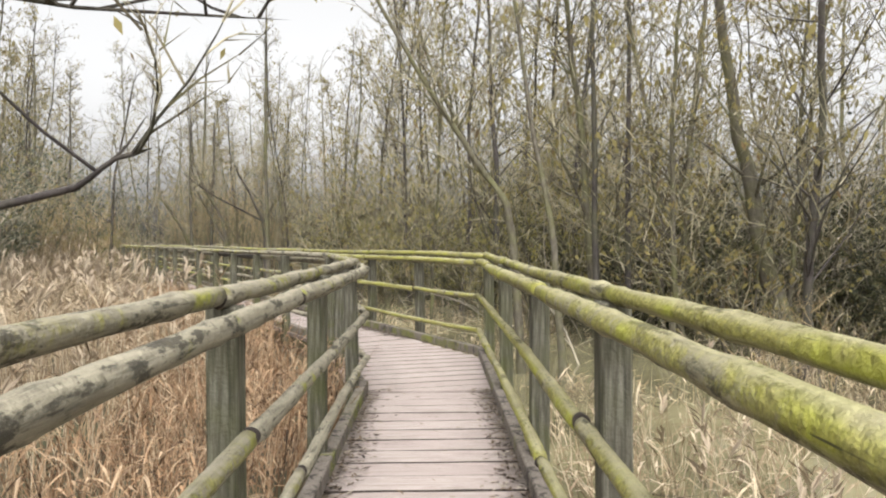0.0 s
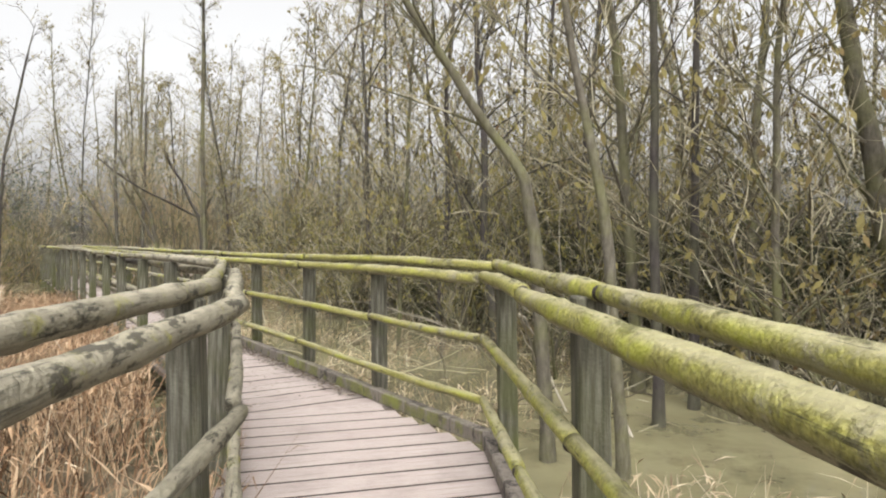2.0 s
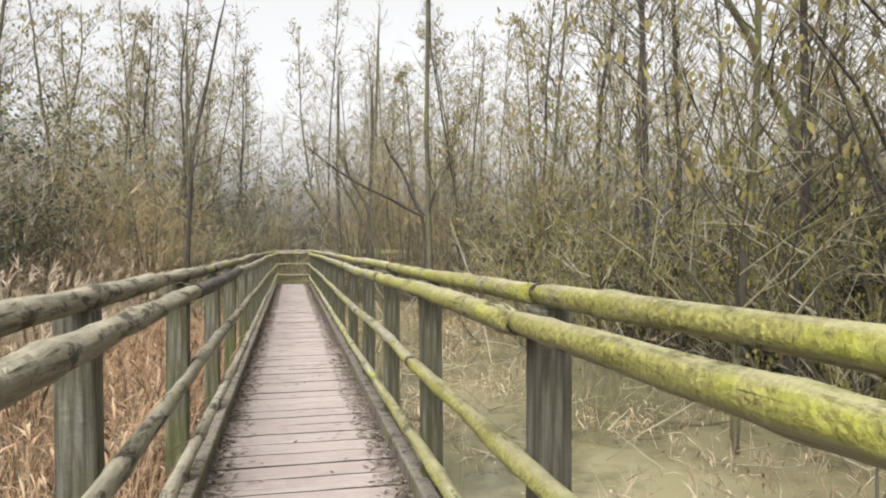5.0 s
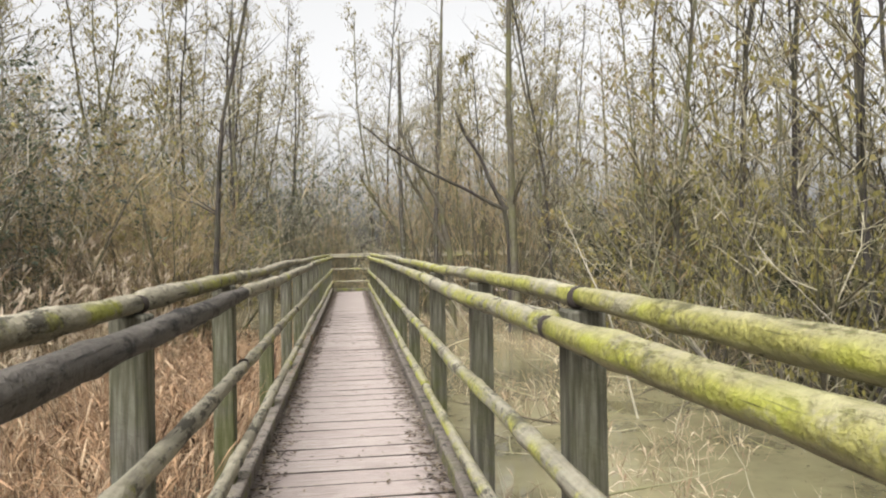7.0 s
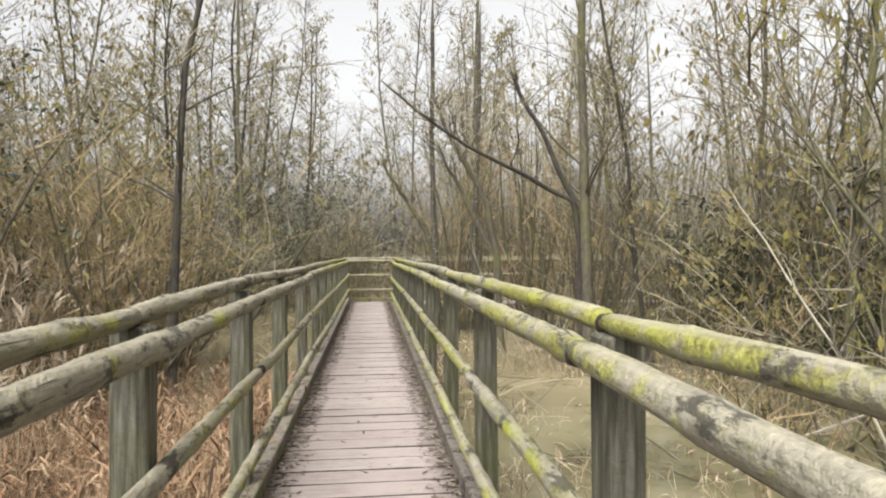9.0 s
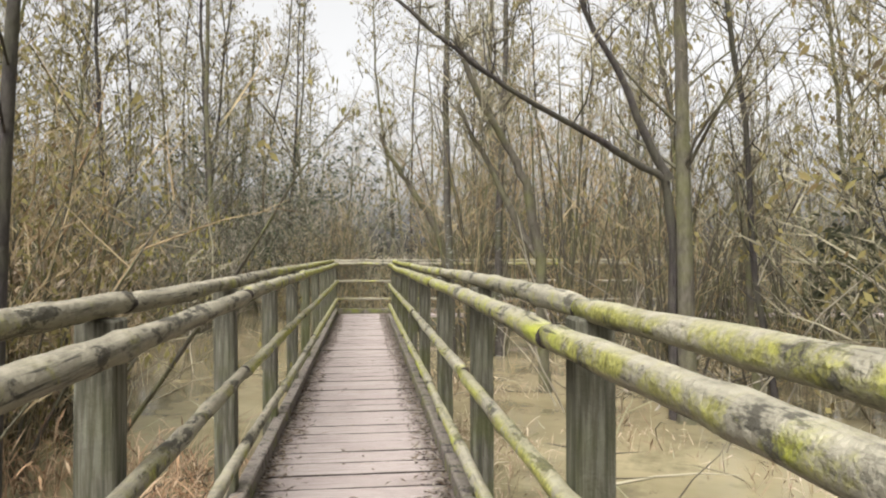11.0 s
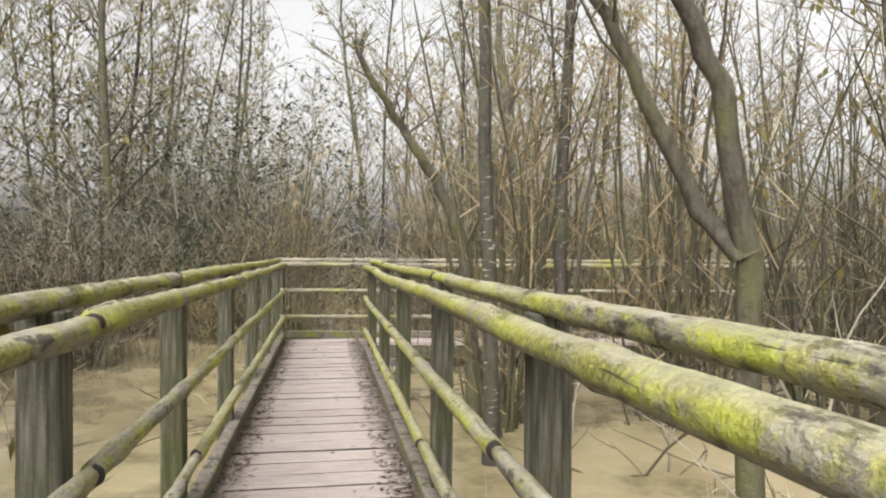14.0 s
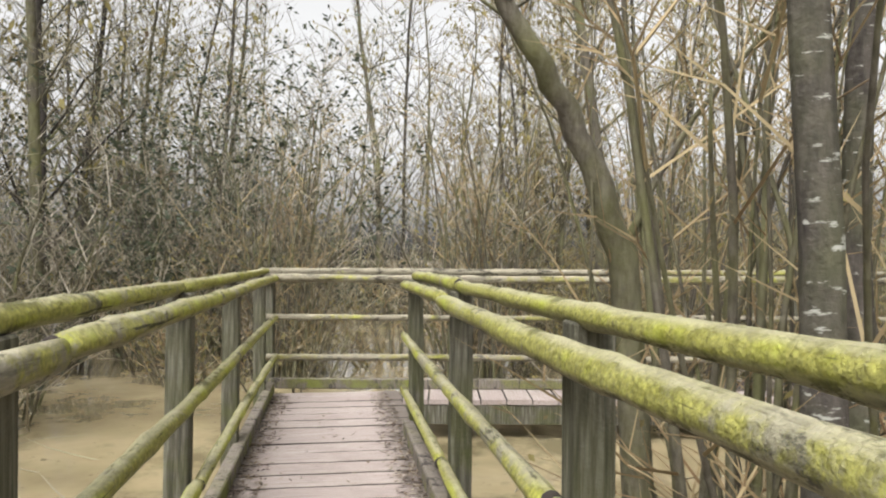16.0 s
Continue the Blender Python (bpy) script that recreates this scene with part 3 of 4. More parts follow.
def build_shrub(seed, stems, h, spread, label, twig_mat=None, leaves=0, thin=0.007, sidekids=7, sub=5, category="shrub", group="", leaf_mat=None, size=0.05, drop=0.5):
    rng = random.Random(seed)
    st, tw, tips = Shape(), Shape(), []
    for _ in range(stems):
        a, sp = rng.uniform(0, 2 * math.pi), rng.uniform(0.05, spread)
        p = Vector((math.cos(a) * rng.uniform(0, 0.5), math.sin(a) * rng.uniform(0, 0.5), 0))
        ln = h * rng.uniform(0.55, 1.1)
        b = wander(rng, p, (math.cos(a) * sp, math.sin(a) * sp, 1), ln, 7, 0.14, 0.03)
        r = rng.uniform(0.010, 0.03)
        st.tube(b, [r * (1 - 0.11 * i) for i in range(7)], 5)
        for _ in range(sidekids):
            q, e = along(b, rng.uniform(0.12, 0.98))
            a2 = rng.uniform(0, 2 * math.pi)
            w = wander(rng, q, e * 0.7 + Vector((math.cos(a2), math.sin(a2), rng.uniform(-0.1, 0.9))), ln * rng.uniform(0.12, 0.34), 2, 0.35, 0.04)
            tw.tube(w, [thin, thin * 0.65], 3)
            for _ in range(sub):
                q2, e2 = along(w, rng.uniform(0.15, 1.0))
                a3 = rng.uniform(0, 2 * math.pi)
                v = q2 + (e2 + Vector((math.cos(a3), math.sin(a3), rng.uniform(-0.5, 0.7)))).normalized() * ln * rng.uniform(0.05, 0.16)
                tw.tube([q2, v], [thin * 0.6], 3)
                tips.append(v)
    root = tagged(new(category.replace(" ", "_")), label, category, group)
    tagged(part("stem_clump", st.mesh("stems", M_BARK, True), root), kind="stuff")
    tagged(part("twig_spray", tw.mesh("twigs", twig_mat or M_TWIG), root), kind="stuff")
    if leaves:
        tagged(part("crown", leaf_mass(rng, tips, leaves, size, drop, leaf_mat or M_LEAF), root, "withered leaves"), kind="stuff")
    return root


def rest(x, y, sink=0.03):
    return Vector((x, y, ground_height(x, y) - sink))


def plant(proto, x, y, turn, scale, tilt=0.0):
    m = Matrix.Translation(rest(x, y)) @ Matrix.Rotation(turn, 4, "Z") @ Matrix.Rotation(tilt, 4, "X")
    ob = copy_thing(proto, m)
    ob.scale = (scale, scale, scale)
    return ob


def seat(pts):
    """A trunk's points, with its foot let into the mud."""
    x, y, _ = pts[0]
    return [tuple(rest(x, y, 0.08)), *pts[1:]]


# trees that stand close to the walk, each with its own bent trunk
build_tree(11, seat([(0.95, 8.6, 0), (0.87, 8.58, 1.12), (0.79, 8.59, 1.70), (0.53, 8.63, 2.05), (0.12, 8.62, 2.69), (-0.30, 8.55, 3.33), (-1.0, 8.7, 4.6), (-1.5, 8.9, 6.2)]), 0.06, 0.015, 14, 0.4, 1.8, "pale grey crooked alder leaning over the railing", leaves=300)
build_tree(12, seat([(1.4, 8.2, 0), (1.3, 8.22, 1.16), (1.18, 8.26, 1.95), (1.06, 8.29, 2.6), (0.8, 8.4, 4.5), (0.75, 8.5, 7.0)]), 0.05, 0.015, 9, 0.4, 1.5, "slim grey alder standing in flood water", leaves=90)
build_tree(13, seat([(2.1, 9.5, 0), (2.03, 9.44, 1.5), (2.0, 9.4, 4), (2.1, 9.5, 8.5)]), 0.055, 0.02, 9, 0.4, 1.5, "slim dark upright tree in flood water", M_BARK_DARK, leaves=90)
build_tree(14, seat([(2.65, 10.1, 0), (2.62, 10.03, 1.5), (2.65, 10.0, 4), (2.55, 9.9, 9)]), 0.055, 0.02, 9, 0.4, 1.5, "slim dark upright tree in flood water", M_BARK_DARK)
build_tree(15, seat([(4.8, 9.78, 0), (4.68, 9.84, 0.18), (4.49, 9.93, 1.04), (4.32, 10.01, 2.0), (4.15, 10.07, 3.05), (3.95, 10.15, 4.67), (3.7, 10.2, 9)]), 0.17, 0.05, 12, 0.4, 2.2, "stout mossy grey-green leaning tree trunk", leaves=300)
build_tree(16, seat([(-9.95, 28.00, 0.76), (-10.06, 27.95, 1.27), (-10.17, 27.85, 1.59), (-10.31, 27.74, 1.96), (-10.43, 27.58, 2.22), (-10.57, 27.52, 2.45), (-10.73, 27.35, 2.75), (-10.92, 27.16, 3.25)]), 0.085, 0.03, 14, 0.62, 1.6, "leaning coppiced willow with many thin shoots at its base", extra=(([(-10.06, 27.95, 1.33), (-9.92, 28.00, 1.63), (-9.75, 28.06, 1.93), (-9.50, 28.04, 2.24), (-9.28, 28.12, 2.54)], 0.02, 0.008, 3),))
build_tree(17, seat([(-9.39, 26.55, 0), (-9.41, 26.53, 1.3), (-9.45, 26.50, 3.5), (-9.38, 26.46, 6.5)]), 0.068, 0.036, 16, 0.55, 1.5, "dark upright trunk flecked with pale lichen beside the railing", M_BARK_LICHEN, kids=6, sub=4, thin=0.009)
build_tree(18, seat([(-9.06, 27.8, 0), (-9.11, 27.84, 1.3), (-9.03, 27.85, 3.5), (-8.88, 27.75, 6.5)]), 0.078, 0.035, 16, 0.55, 1.5, "dark lichen-flecked upright trunk standing in flood water", M_BARK_LICHEN, kids=6, sub=4, thin=0.009)
build_tree(19, seat([(-5.98, 24.22, 0), (-5.99, 24.22, 1.3), (-6.02, 24.2, 4), (-5.9, 24.1, 10)]), 0.1, 0.04, 18, 0.35, 2.2, "tall grey upright tree in flood water")
build_tree(20, seat([(-6.12, 24.31, 0.40), (-6.12, 24.31, 1.38), (-6.17, 24.22, 1.98), (-6.44, 24.06, 2.12), (-6.84, 23.67, 2.40), (-7.21, 23.29, 2.61), (-7.51, 23.05, 2.81), (-7.91, 22.66, 3.16), (-8.33, 22.38, 3.58)]), 0.06, 0.015, 10, 0.5, 1.5, "thin dark tree bending over the water", M_BARK_DARK, extra=(([(-6.15, 24.23, 1.96), (-6.34, 24.09, 2.38), (-6.56, 24.00, 2.96), (-6.78, 23.79, 3.36), (-6.97, 23.71, 3.93)], 0.05, 0.02, 6),))
build_tree(26, seat([(-7.62, 25.20, 0.75), (-7.67, 25.13, 1.21), (-7.76, 25.04, 1.65), (-7.81, 25.02, 2.07), (-7.97, 24.91, 2.46), (-8.12, 24.80, 2.78), (-8.34, 24.62, 3.24), (-8.56, 24.54, 3.89)]), 0.075, 0.03, 10, 0.5, 1.7, "forked grey-green willow leaning over flood water", extra=(([(-7.69, 25.12, 1.24), (-7.90, 25.21, 1.46), (-8.12, 25.13, 1.96), (-8.29, 25.07, 2.35), (-8.49, 24.99, 2.71), (-8.67, 24.93, 3.18)], 0.06, 0.02, 8),))
build_tree(27, seat([(-5.36, 25.07, 0.44), (-5.44, 25.03, 1.22), (-5.58, 24.96, 2.05)]), 0.05, 0.02, 10, 0.45, 1.4, "pale snapped stem standing in flood water", M_BARK)
build_tree(21, seat([(-9.28, 19.67, 0), (-9.24, 19.71, 1.3), (-9.13, 19.77, 3.2), (-8.62, 20.24, 6.5)]), 0.06, 0.02, 14, 0.4, 2.0, "dark slender tree among russet reeds", M_BARK_DARK, leaves=150)
build_tree(22, seat([(-11.0, 33.88, 0), (-11.01, 33.84, 2.0), (-11.4, 33.78, 5), (-11.1, 33.68, 11)]), 0.11, 0.04, 18, 0.3, 2.4, "tall grey tree behind the railing")
build_tree(23, seat([(-17.6, 30.98, 0), (-17.64, 30.97, 2), (-17.8, 30.98, 5), (-17.7, 30.88, 10)]), 0.1, 0.04, 16, 0.3, 2.2, "tall grey-green tree trunk in a thicket")
build_tree(24, seat([(2.2, 20.55, 0), (1.96, 20.49, 0.72), (1.46, 20.51, 1.76), (1.11, 20.5, 3.13), (0.47, 20.44, 4.55), (-0.2, 20.31, 5.9), (-0.83, 20.15, 8.0)]), 0.14, 0.03, 18, 0.35, 2.8, "mossy green tree leaning towards the boardwalk", leaves=400)
build_tree(25, seat([(-4.3, 2.7, 0), (-4.25, 2.75, 1.2), (-4.1, 2.8, 3.0), (-3.9, 2.9, 5.5)]), 0.09, 0.03, 10, 0.5, 1.6, "old tree with a crooked dead bough over the reeds", M_BARK_DARK, leaves=120, category="tree",
           extra=(([(-4.25, 2.75, 1.2), (-2.6, 2.85, 1.3), (-1.85, 2.9, 1.42), (-1.5, 2.9, 1.5), (-1.33, 2.9, 1.62), (-1.18, 2.9, 1.66)], 0.03, 0.008, 3), ([(-1.36, 2.9, 1.60), (-1.28, 2.9, 1.68), (-1.2, 2.9, 1.8)], 0.008, 0.003, 0),
                  ([(-4.1, 2.8, 2.6), (-2.6, 3.0, 2.45), (-1.6, 3.1, 2.3), (-0.7, 3.3, 2.3)], 0.02, 0.005, 9)))

# kinds of tree and shrub that fill the wood
RW = random.Random(77)
KINDS = []
for k in range(6):
    t = build_tree(40 + k, upright(RW, 9.0 + 1.3 * (k % 4), 0.08), 0.05 + 0.014 * (k % 3), 0.015, 46, 0.12, 1.9,
                   "bare slender grey-brown wetland tree with fine twigs", (M_BARK, M_BARK_DARK)[k % 2], leaves=(800, 300, 650, 300, 800, 450)[k], kids=5, sub=4, thin=0.0115, size=0.12, group="bare wetland trees")
    KINDS.append(t)
SHRUBS = []
for k in range(5):
    SHRUBS.append(build_shrub(60 + k, 15, 4.0, 0.6, "dense bare olive-brown thicket shrub", None, (900, 300, 700, 1200, 200)[k], 0.011, 8, 4, group="thicket shrubs", size=0.1))
SHRUBS_L = [build_shrub(66 + k, 15, 3.8, 0.6, "dense pale grey-brown thicket shrub", M_TWIG_PALE, 500, 0.0105, 8, 4, group="thicket shrubs", size=0.08) for k in range(3)]
RUST = [build_shrub(70 + k, 20, 3.2, 0.45, "russet brown shrub with withered leaves", M_TWIG_RUST, 900, 0.007, 8, group="russet shrubs", size=0.06) for k in range(2)]
GREY = [build_shrub(78 + k, 20, 4.0, 0.65, "dense grey thicket of pale tangled twigs and ivy", M_TWIG_PALE, (900, 350)[k], 0.0085, 9, 5, group="grey thickets", leaf_mat=M_GREEN, size=0.07, drop=0.0) for k in range(2)]
IVY = [build_shrub(75, 22, 4.0, 0.6, "dense grey-brown thicket with dark ivy leaves", M_TWIG_PALE, 2600, 0.007, 8, group="dark thickets", leaf_mat=M_GREEN, size=0.08, drop=0.0)]


def zone(n, lo, hi, test, gap, rng):
    """Places scattered in a box, no two nearer than gap."""
    got, tries = [], 0
    while len(got) < n and tries < n * 40:
        tries += 1
        x, y = rng.uniform(lo[0], hi[0]), rng.uniform(lo[1], hi[1])
        if test(x, y) and all((x - a) ** 2 + (y - b) ** 2 > gap * gap for a, b in got):
            got.append((x, y))
    return got


def wood_side(x, y):
    """Signed distance from the walk: right of it positive."""
    s1, u1 = run_su(RUN_1, x, y)
    s2, u2 = run_su(RUN_2, x, y)
    return u1 if s1 < 7.7 and s2 < -14 else u2


def right_wood(x, y):
    return wood_side(x, y) > 2.8 and path_gap(x, y) > 2.6


def left_wood(x, y):
    s2, u2 = run_su(RUN_2, x, y)
    keep = 8.5 if s2 < -6 else 4.8 if s2 < 3 else 4.0
    return wood_side(x, y) < -keep and path_gap(x, y) > 2.6


PLACED = set()


def scatter(protos, places, lo, hi, rng, tilt=0.06):
    for x, y in places:
        p = rng.choice(protos)
        if p.name not in PLACED:
            PLACED.add(p.name)
            p.matrix_basis = Matrix.Translation(rest(x, y)) @ Matrix.Rotation(rng.uniform(0, 6.28), 4, "Z")
            continue
        plant(p, x, y, rng.uniform(0, 6.28), rng.uniform(lo, hi), rng.uniform(-tilt, tilt))


BRUSH = [build_shrub(80 + k, 13, 1.7, 1.3, "low tangled brush of bare stems at the water's edge", (M_TWIG, M_TWIG_RUST)[k], 250, 0.0065, 8, group="low brush", category="brush") for k in range(2)]
scatter(KINDS, zone(66, (-22, 2), (13, 44), lambda x, y: right_wood(x, y) and path_gap(x, y) < 13, 1.3, RW) + zone(50, (-34, 6), (-5, 44), lambda x, y: left_wood(x, y) and path_gap(x, y) < 15, 1.3, RW), 0.75, 1.2, RW)
scatter(SHRUBS, zone(58, (-22, 3), (13, 44), lambda x, y: right_wood(x, y) and 4.6 < path_gap(x, y) < 13, 1.1, RW), 0.75, 1.2, RW, 0.15)
scatter(SHRUBS_L, zone(54, (-34, 6), (-6, 44), lambda x, y: left_wood(x, y) and path_gap(x, y) < 16, 1.1, RW), 0.6, 1.0, RW, 0.15)
scatter(BRUSH, zone(32, (-16, 4), (9, 34), lambda x, y: right_wood(x, y) and 3.6 < path_gap(x, y) < 8, 1.0, RW) + zone(16, (-22, 22), (-10, 40), lambda x, y: left_wood(x, y) and path_gap(x, y) < 6, 1.0, RW), 0.7, 1.15, RW, 0.15)
HAZEL = [build_shrub(95 + k, 14, 3.9, 0.75, "hazel hung with yellow-olive catkins", M_TWIG, 2200, 0.009, 9, group="hazels", category="hazel", leaf_mat=M_CATKIN, size=0.06, drop=0.95) for k in range(2)]
scatter(HAZEL, [(0.9, 15.19), (2.2, 13.6), (3.0, 15.6), (0.33, 17.96), (4.6, 13.8), (-0.66, 20.0), (1.67, 17.08)], 0.8, 1.1, RW)
COPPICE = [build_shrub(90 + k, 34, 4.6, 0.22, "upright clump of thin coppiced willow shoots", (M_TWIG, M_TWIG_RUST)[k], 100, 0.008, 4, 4, group="coppice clumps", category="willow coppice") for k in range(2)]
scatter(COPPICE, [(-9.53, 27.8), (-8.08, 28.45), (-6.78, 29.05), (-4.77, 27.33), (-12.4, 33.18), (-10.1, 32.78), (-8.2, 33.48), (-15.0, 32.48), (-6.24, 25.55), (-3.24, 24.31), (-5.79, 32.37)], 0.7, 1.1, RW)
def behind_end(x, y):
    s, u = run_su(RUN_3, x, y)
    return -5.0 < u < -1.5 and -2 < s < 17


scatter(BRUSH, zone(16, (-18, 26), (4, 44), behind_end, 0.9, RW), 0.8, 1.2, RW, 0.15)
scatter(SHRUBS, zone(14, (-18, 26), (4, 44), behind_end, 1.1, RW), 0.42, 0.7, RW, 0.15)
def beyond_end(x, y):
    s, u = run_su(RUN_3, x, y)
    return -11.0 < u < -4.5 and -8 < s < 15


scatter(SHRUBS, zone(26, (-26, 26), (4, 48), beyond_end, 1.2, random.Random(41)), 0.55, 0.85, random.Random(42), 0.12)
scatter(KINDS, zone(9, (-26, 26), (4, 48), beyond_end, 1.5, random.Random(43)), 0.8, 1.1, random.Random(44))
scatter(RUST, [(-9.74, 19.29), (-10.44, 20.3), (-11.53, 21.3), (-12.6, 22.48), (-10.78, 18.35), (-12.03, 19.49), (-13.84, 21.16), (-14.17, 23.84)], 0.75, 1.0, RW)
scatter(GREY, [(-16.39, 25.86), (-15.7, 28.48), (-17.8, 27.08), (-16.58, 24.05), (-16.4, 29.48), (-18.0, 31.68), (-15.8, 33.08), (-19.7, 28.28), (-16.7, 35.28), (-14.0, 35.98), (-21.2, 31.28), (-18.18, 22.24), (-21.18, 20.24), (-20.19, 24.77), (6.2, 12.2), (7.6, 10.4), (5.4, 14.6), (-13.0, 34.48), (8.4, 13.0)], 0.75, 1.15, RW)


scatter(IVY, [(-17.2, 32.58), (-16.1, 33.98), (-18.3, 33.78), (-17.4, 34.18)], 1.1, 1.3, random.Random(52))
scatter(IVY, [(-10.8, 17.9), (-10.4, 16.0), (-11.9, 16.6), (-12.4, 18.8)], 0.75, 0.95, random.Random(53))
scatter(HAZEL, [(-2.5, 19.8), (-1.5, 18.4), (-11.1, 21.4)], 0.85, 1.0, random.Random(54))
scatter(SHRUBS, [(-12.9, 19.9), (-14.4, 23.7), (-11.9, 13.2), (-13.2, 15.2), (-11.0, 11.0), (-14.6, 17.2), (-15.0, 13.0), (-10.2, 9.2)], 0.85, 1.15, random.Random(66), 0.1)
scatter(RUST, [(-12.0, 18.2), (-13.9, 21.7), (-12.6, 21.2), (-13.6, 19.4), (-12.4, 11.8), (-14.0, 14.2)], 0.95, 1.2, random.Random(67), 0.1)
BRAMBLE = [build_shrub(85 + k, 16, 2.3, 1.0, "dark olive bramble and holly thicket under bare stems", M_TWIG, 4800, 0.007, 9, 5, group="bramble thickets", category="bramble", leaf_mat=M_BRAMBLE, size=0.075, drop=0.0) for k in range(2)]
scatter(BRAMBLE, zone(34, (-14, 6), (9, 33), lambda x, y: right_wood(x, y) and (7.5 if y < 12 else 5.4) < path_gap(x, y) < 10, 1.3, random.Random(61)), 0.8, 1.3, random.Random(62), 0.1)
scatter(BRAMBLE, zone(10, (-24, 12), (-8, 34), lambda x, y: left_wood(x, y) and 5.0 < path_gap(x, y) < 11, 1.3, random.Random(63)), 0.7, 1.1, random.Random(64), 0.1)
scatter(KINDS, [(0.4, 16.4), (-0.9, 18.9), (1.3, 14.4), (-2.4, 22.6), (0.9, 20.4), (2.4, 17.6), (-16.9, 39.5), (-19.5, 36.8), (-14.6, 41.0), (-21.6, 39.6), (-17.8, 42.5)], 0.95, 1.2, random.Random(65))


def far_wood(seed, count, spots, label):
    """Distant trees beyond the thickets, past counting: thin trunks and coarse sprays of twigs."""
    rng = random.Random(seed)
    st, tw = Shape(), Shape()
    for _ in range(count):
        x, y = spots(rng)
        z = ground_height(x, y) - 0.1
        h = rng.uniform(8, 15)
        b = wander(rng, (x, y, z), (rng.uniform(-.1, .1), rng.uniform(-.1, .1), 1), h, 5, 0.08)
        r = rng.uniform(0.05, 0.12)
        st.tube(b, [r, r * .85, r * .7, r * .5, r * .3], 4)
        for _ in range(36):
            f = rng.uniform(0.1, 1.0)
            q, e = along(b, f)
            a = rng.uniform(0, 6.28)
            w = wander(rng, q, (math.cos(a), math.sin(a), rng.uniform(0.1, 1.6)), rng.uniform(0.9, 2.6), 2, 0.3, 0.05)
            tw.tube(w, [0.02, 0.014], 3)
            for _ in range(6):
                q2, e2 = along(w, rng.uniform(0.2, 1.0))
                a = rng.uniform(0, 6.28)
                tw.tube([q2, q2 + e2 * 0.45 + Vector((math.cos(a), math.sin(a), rng.uniform(-.5, .7))) * rng.uniform(0.3, 0.9)], [0.0095], 3)
    root = tagged(new("far_wood"), label, "woods", kind="stuff")
    tagged(part("trunk_mass", st.mesh("trunks", M_BARK), root), kind="stuff")
    tagged(part("twig_mass", tw.mesh("twigs", M_TWIG), root), kind="stuff")


def far_thicket(seed, count, label):
    """Low dense scrub under the distant trees, past counting."""
    rng = random.Random(seed)
    tw, lf = Shape(), Shape()
    while count > 0:
        x, y = rng.uniform(-48, 30), rng.uniform(-6, 62)
        d = path_gap(x, y)
        if not 9.5 < d < 26 or (wood_side(x, y) < 0 and d < 12):
            continue
        p = rest(x, y)
        h = rng.uniform(1.5, 3.4)
        for _ in range(90):
            a, o = rng.uniform(0, 6.28), rng.random() ** 0.5 * 1.1
            q = p + Vector((math.cos(a) * o, math.sin(a) * o, h * 0.75 * rng.random() * (1.15 - 0.6 * o)))
            a2 = rng.uniform(0, 6.28)
            d = Vector((math.cos(a2), math.sin(a2), rng.uniform(-0.8, 0.5))).normalized()
            lf.leaf(q, d, d.cross(Vector((rng.uniform(-1, 1), 0.2, 1))).normalized(), rng.uniform(0.14, 0.3), rng.uniform(0.04, 0.09))
        for _ in range(26):
            a, o = rng.uniform(0, 6.28), rng.uniform(0, 0.9)
            q = p + Vector((math.cos(a) * o, math.sin(a) * o, 0))
            w = wander(rng, q, (math.cos(a) * rng.uniform(0, 0.8), math.sin(a) * rng.uniform(0, 0.8), 1), h * rng.uniform(0.4, 1.1), 2, 0.3)
            tw.tube(w, [0.02, 0.014], 3)
            q2, e2 = along(w, rng.uniform(0.3, 0.9))
            tw.tube([q2, q2 + Vector((rng.uniform(-.6, .6), rng.uniform(-.6, .6), rng.uniform(0, .5)))], [0.014], 3)
        count -= 1
    root = tagged(new("far_scrub"), label, "scrub", kind="stuff")
    tagged(part("stem_mass", tw.mesh("scrub", M_TWIG), root), kind="stuff")
    tagged(part("leaf_mass", lf.mesh("scrub_leaves", M_BRAMBLE), root, "dark bramble and ivy leaves"), kind="stuff")


far_thicket(303, 330, "dense dark brown scrub under the distant trees")


def ring_spot(rng):
    while True:
        x, y = rng.uniform(-62, 42), rng.uniform(-16, 74)
        d = path_gap(x, y)
        if 17 < d < 38:
            return x, y


far_wood(301, 230, ring_spot, "hazy distant bare winter woodland all around the marsh")


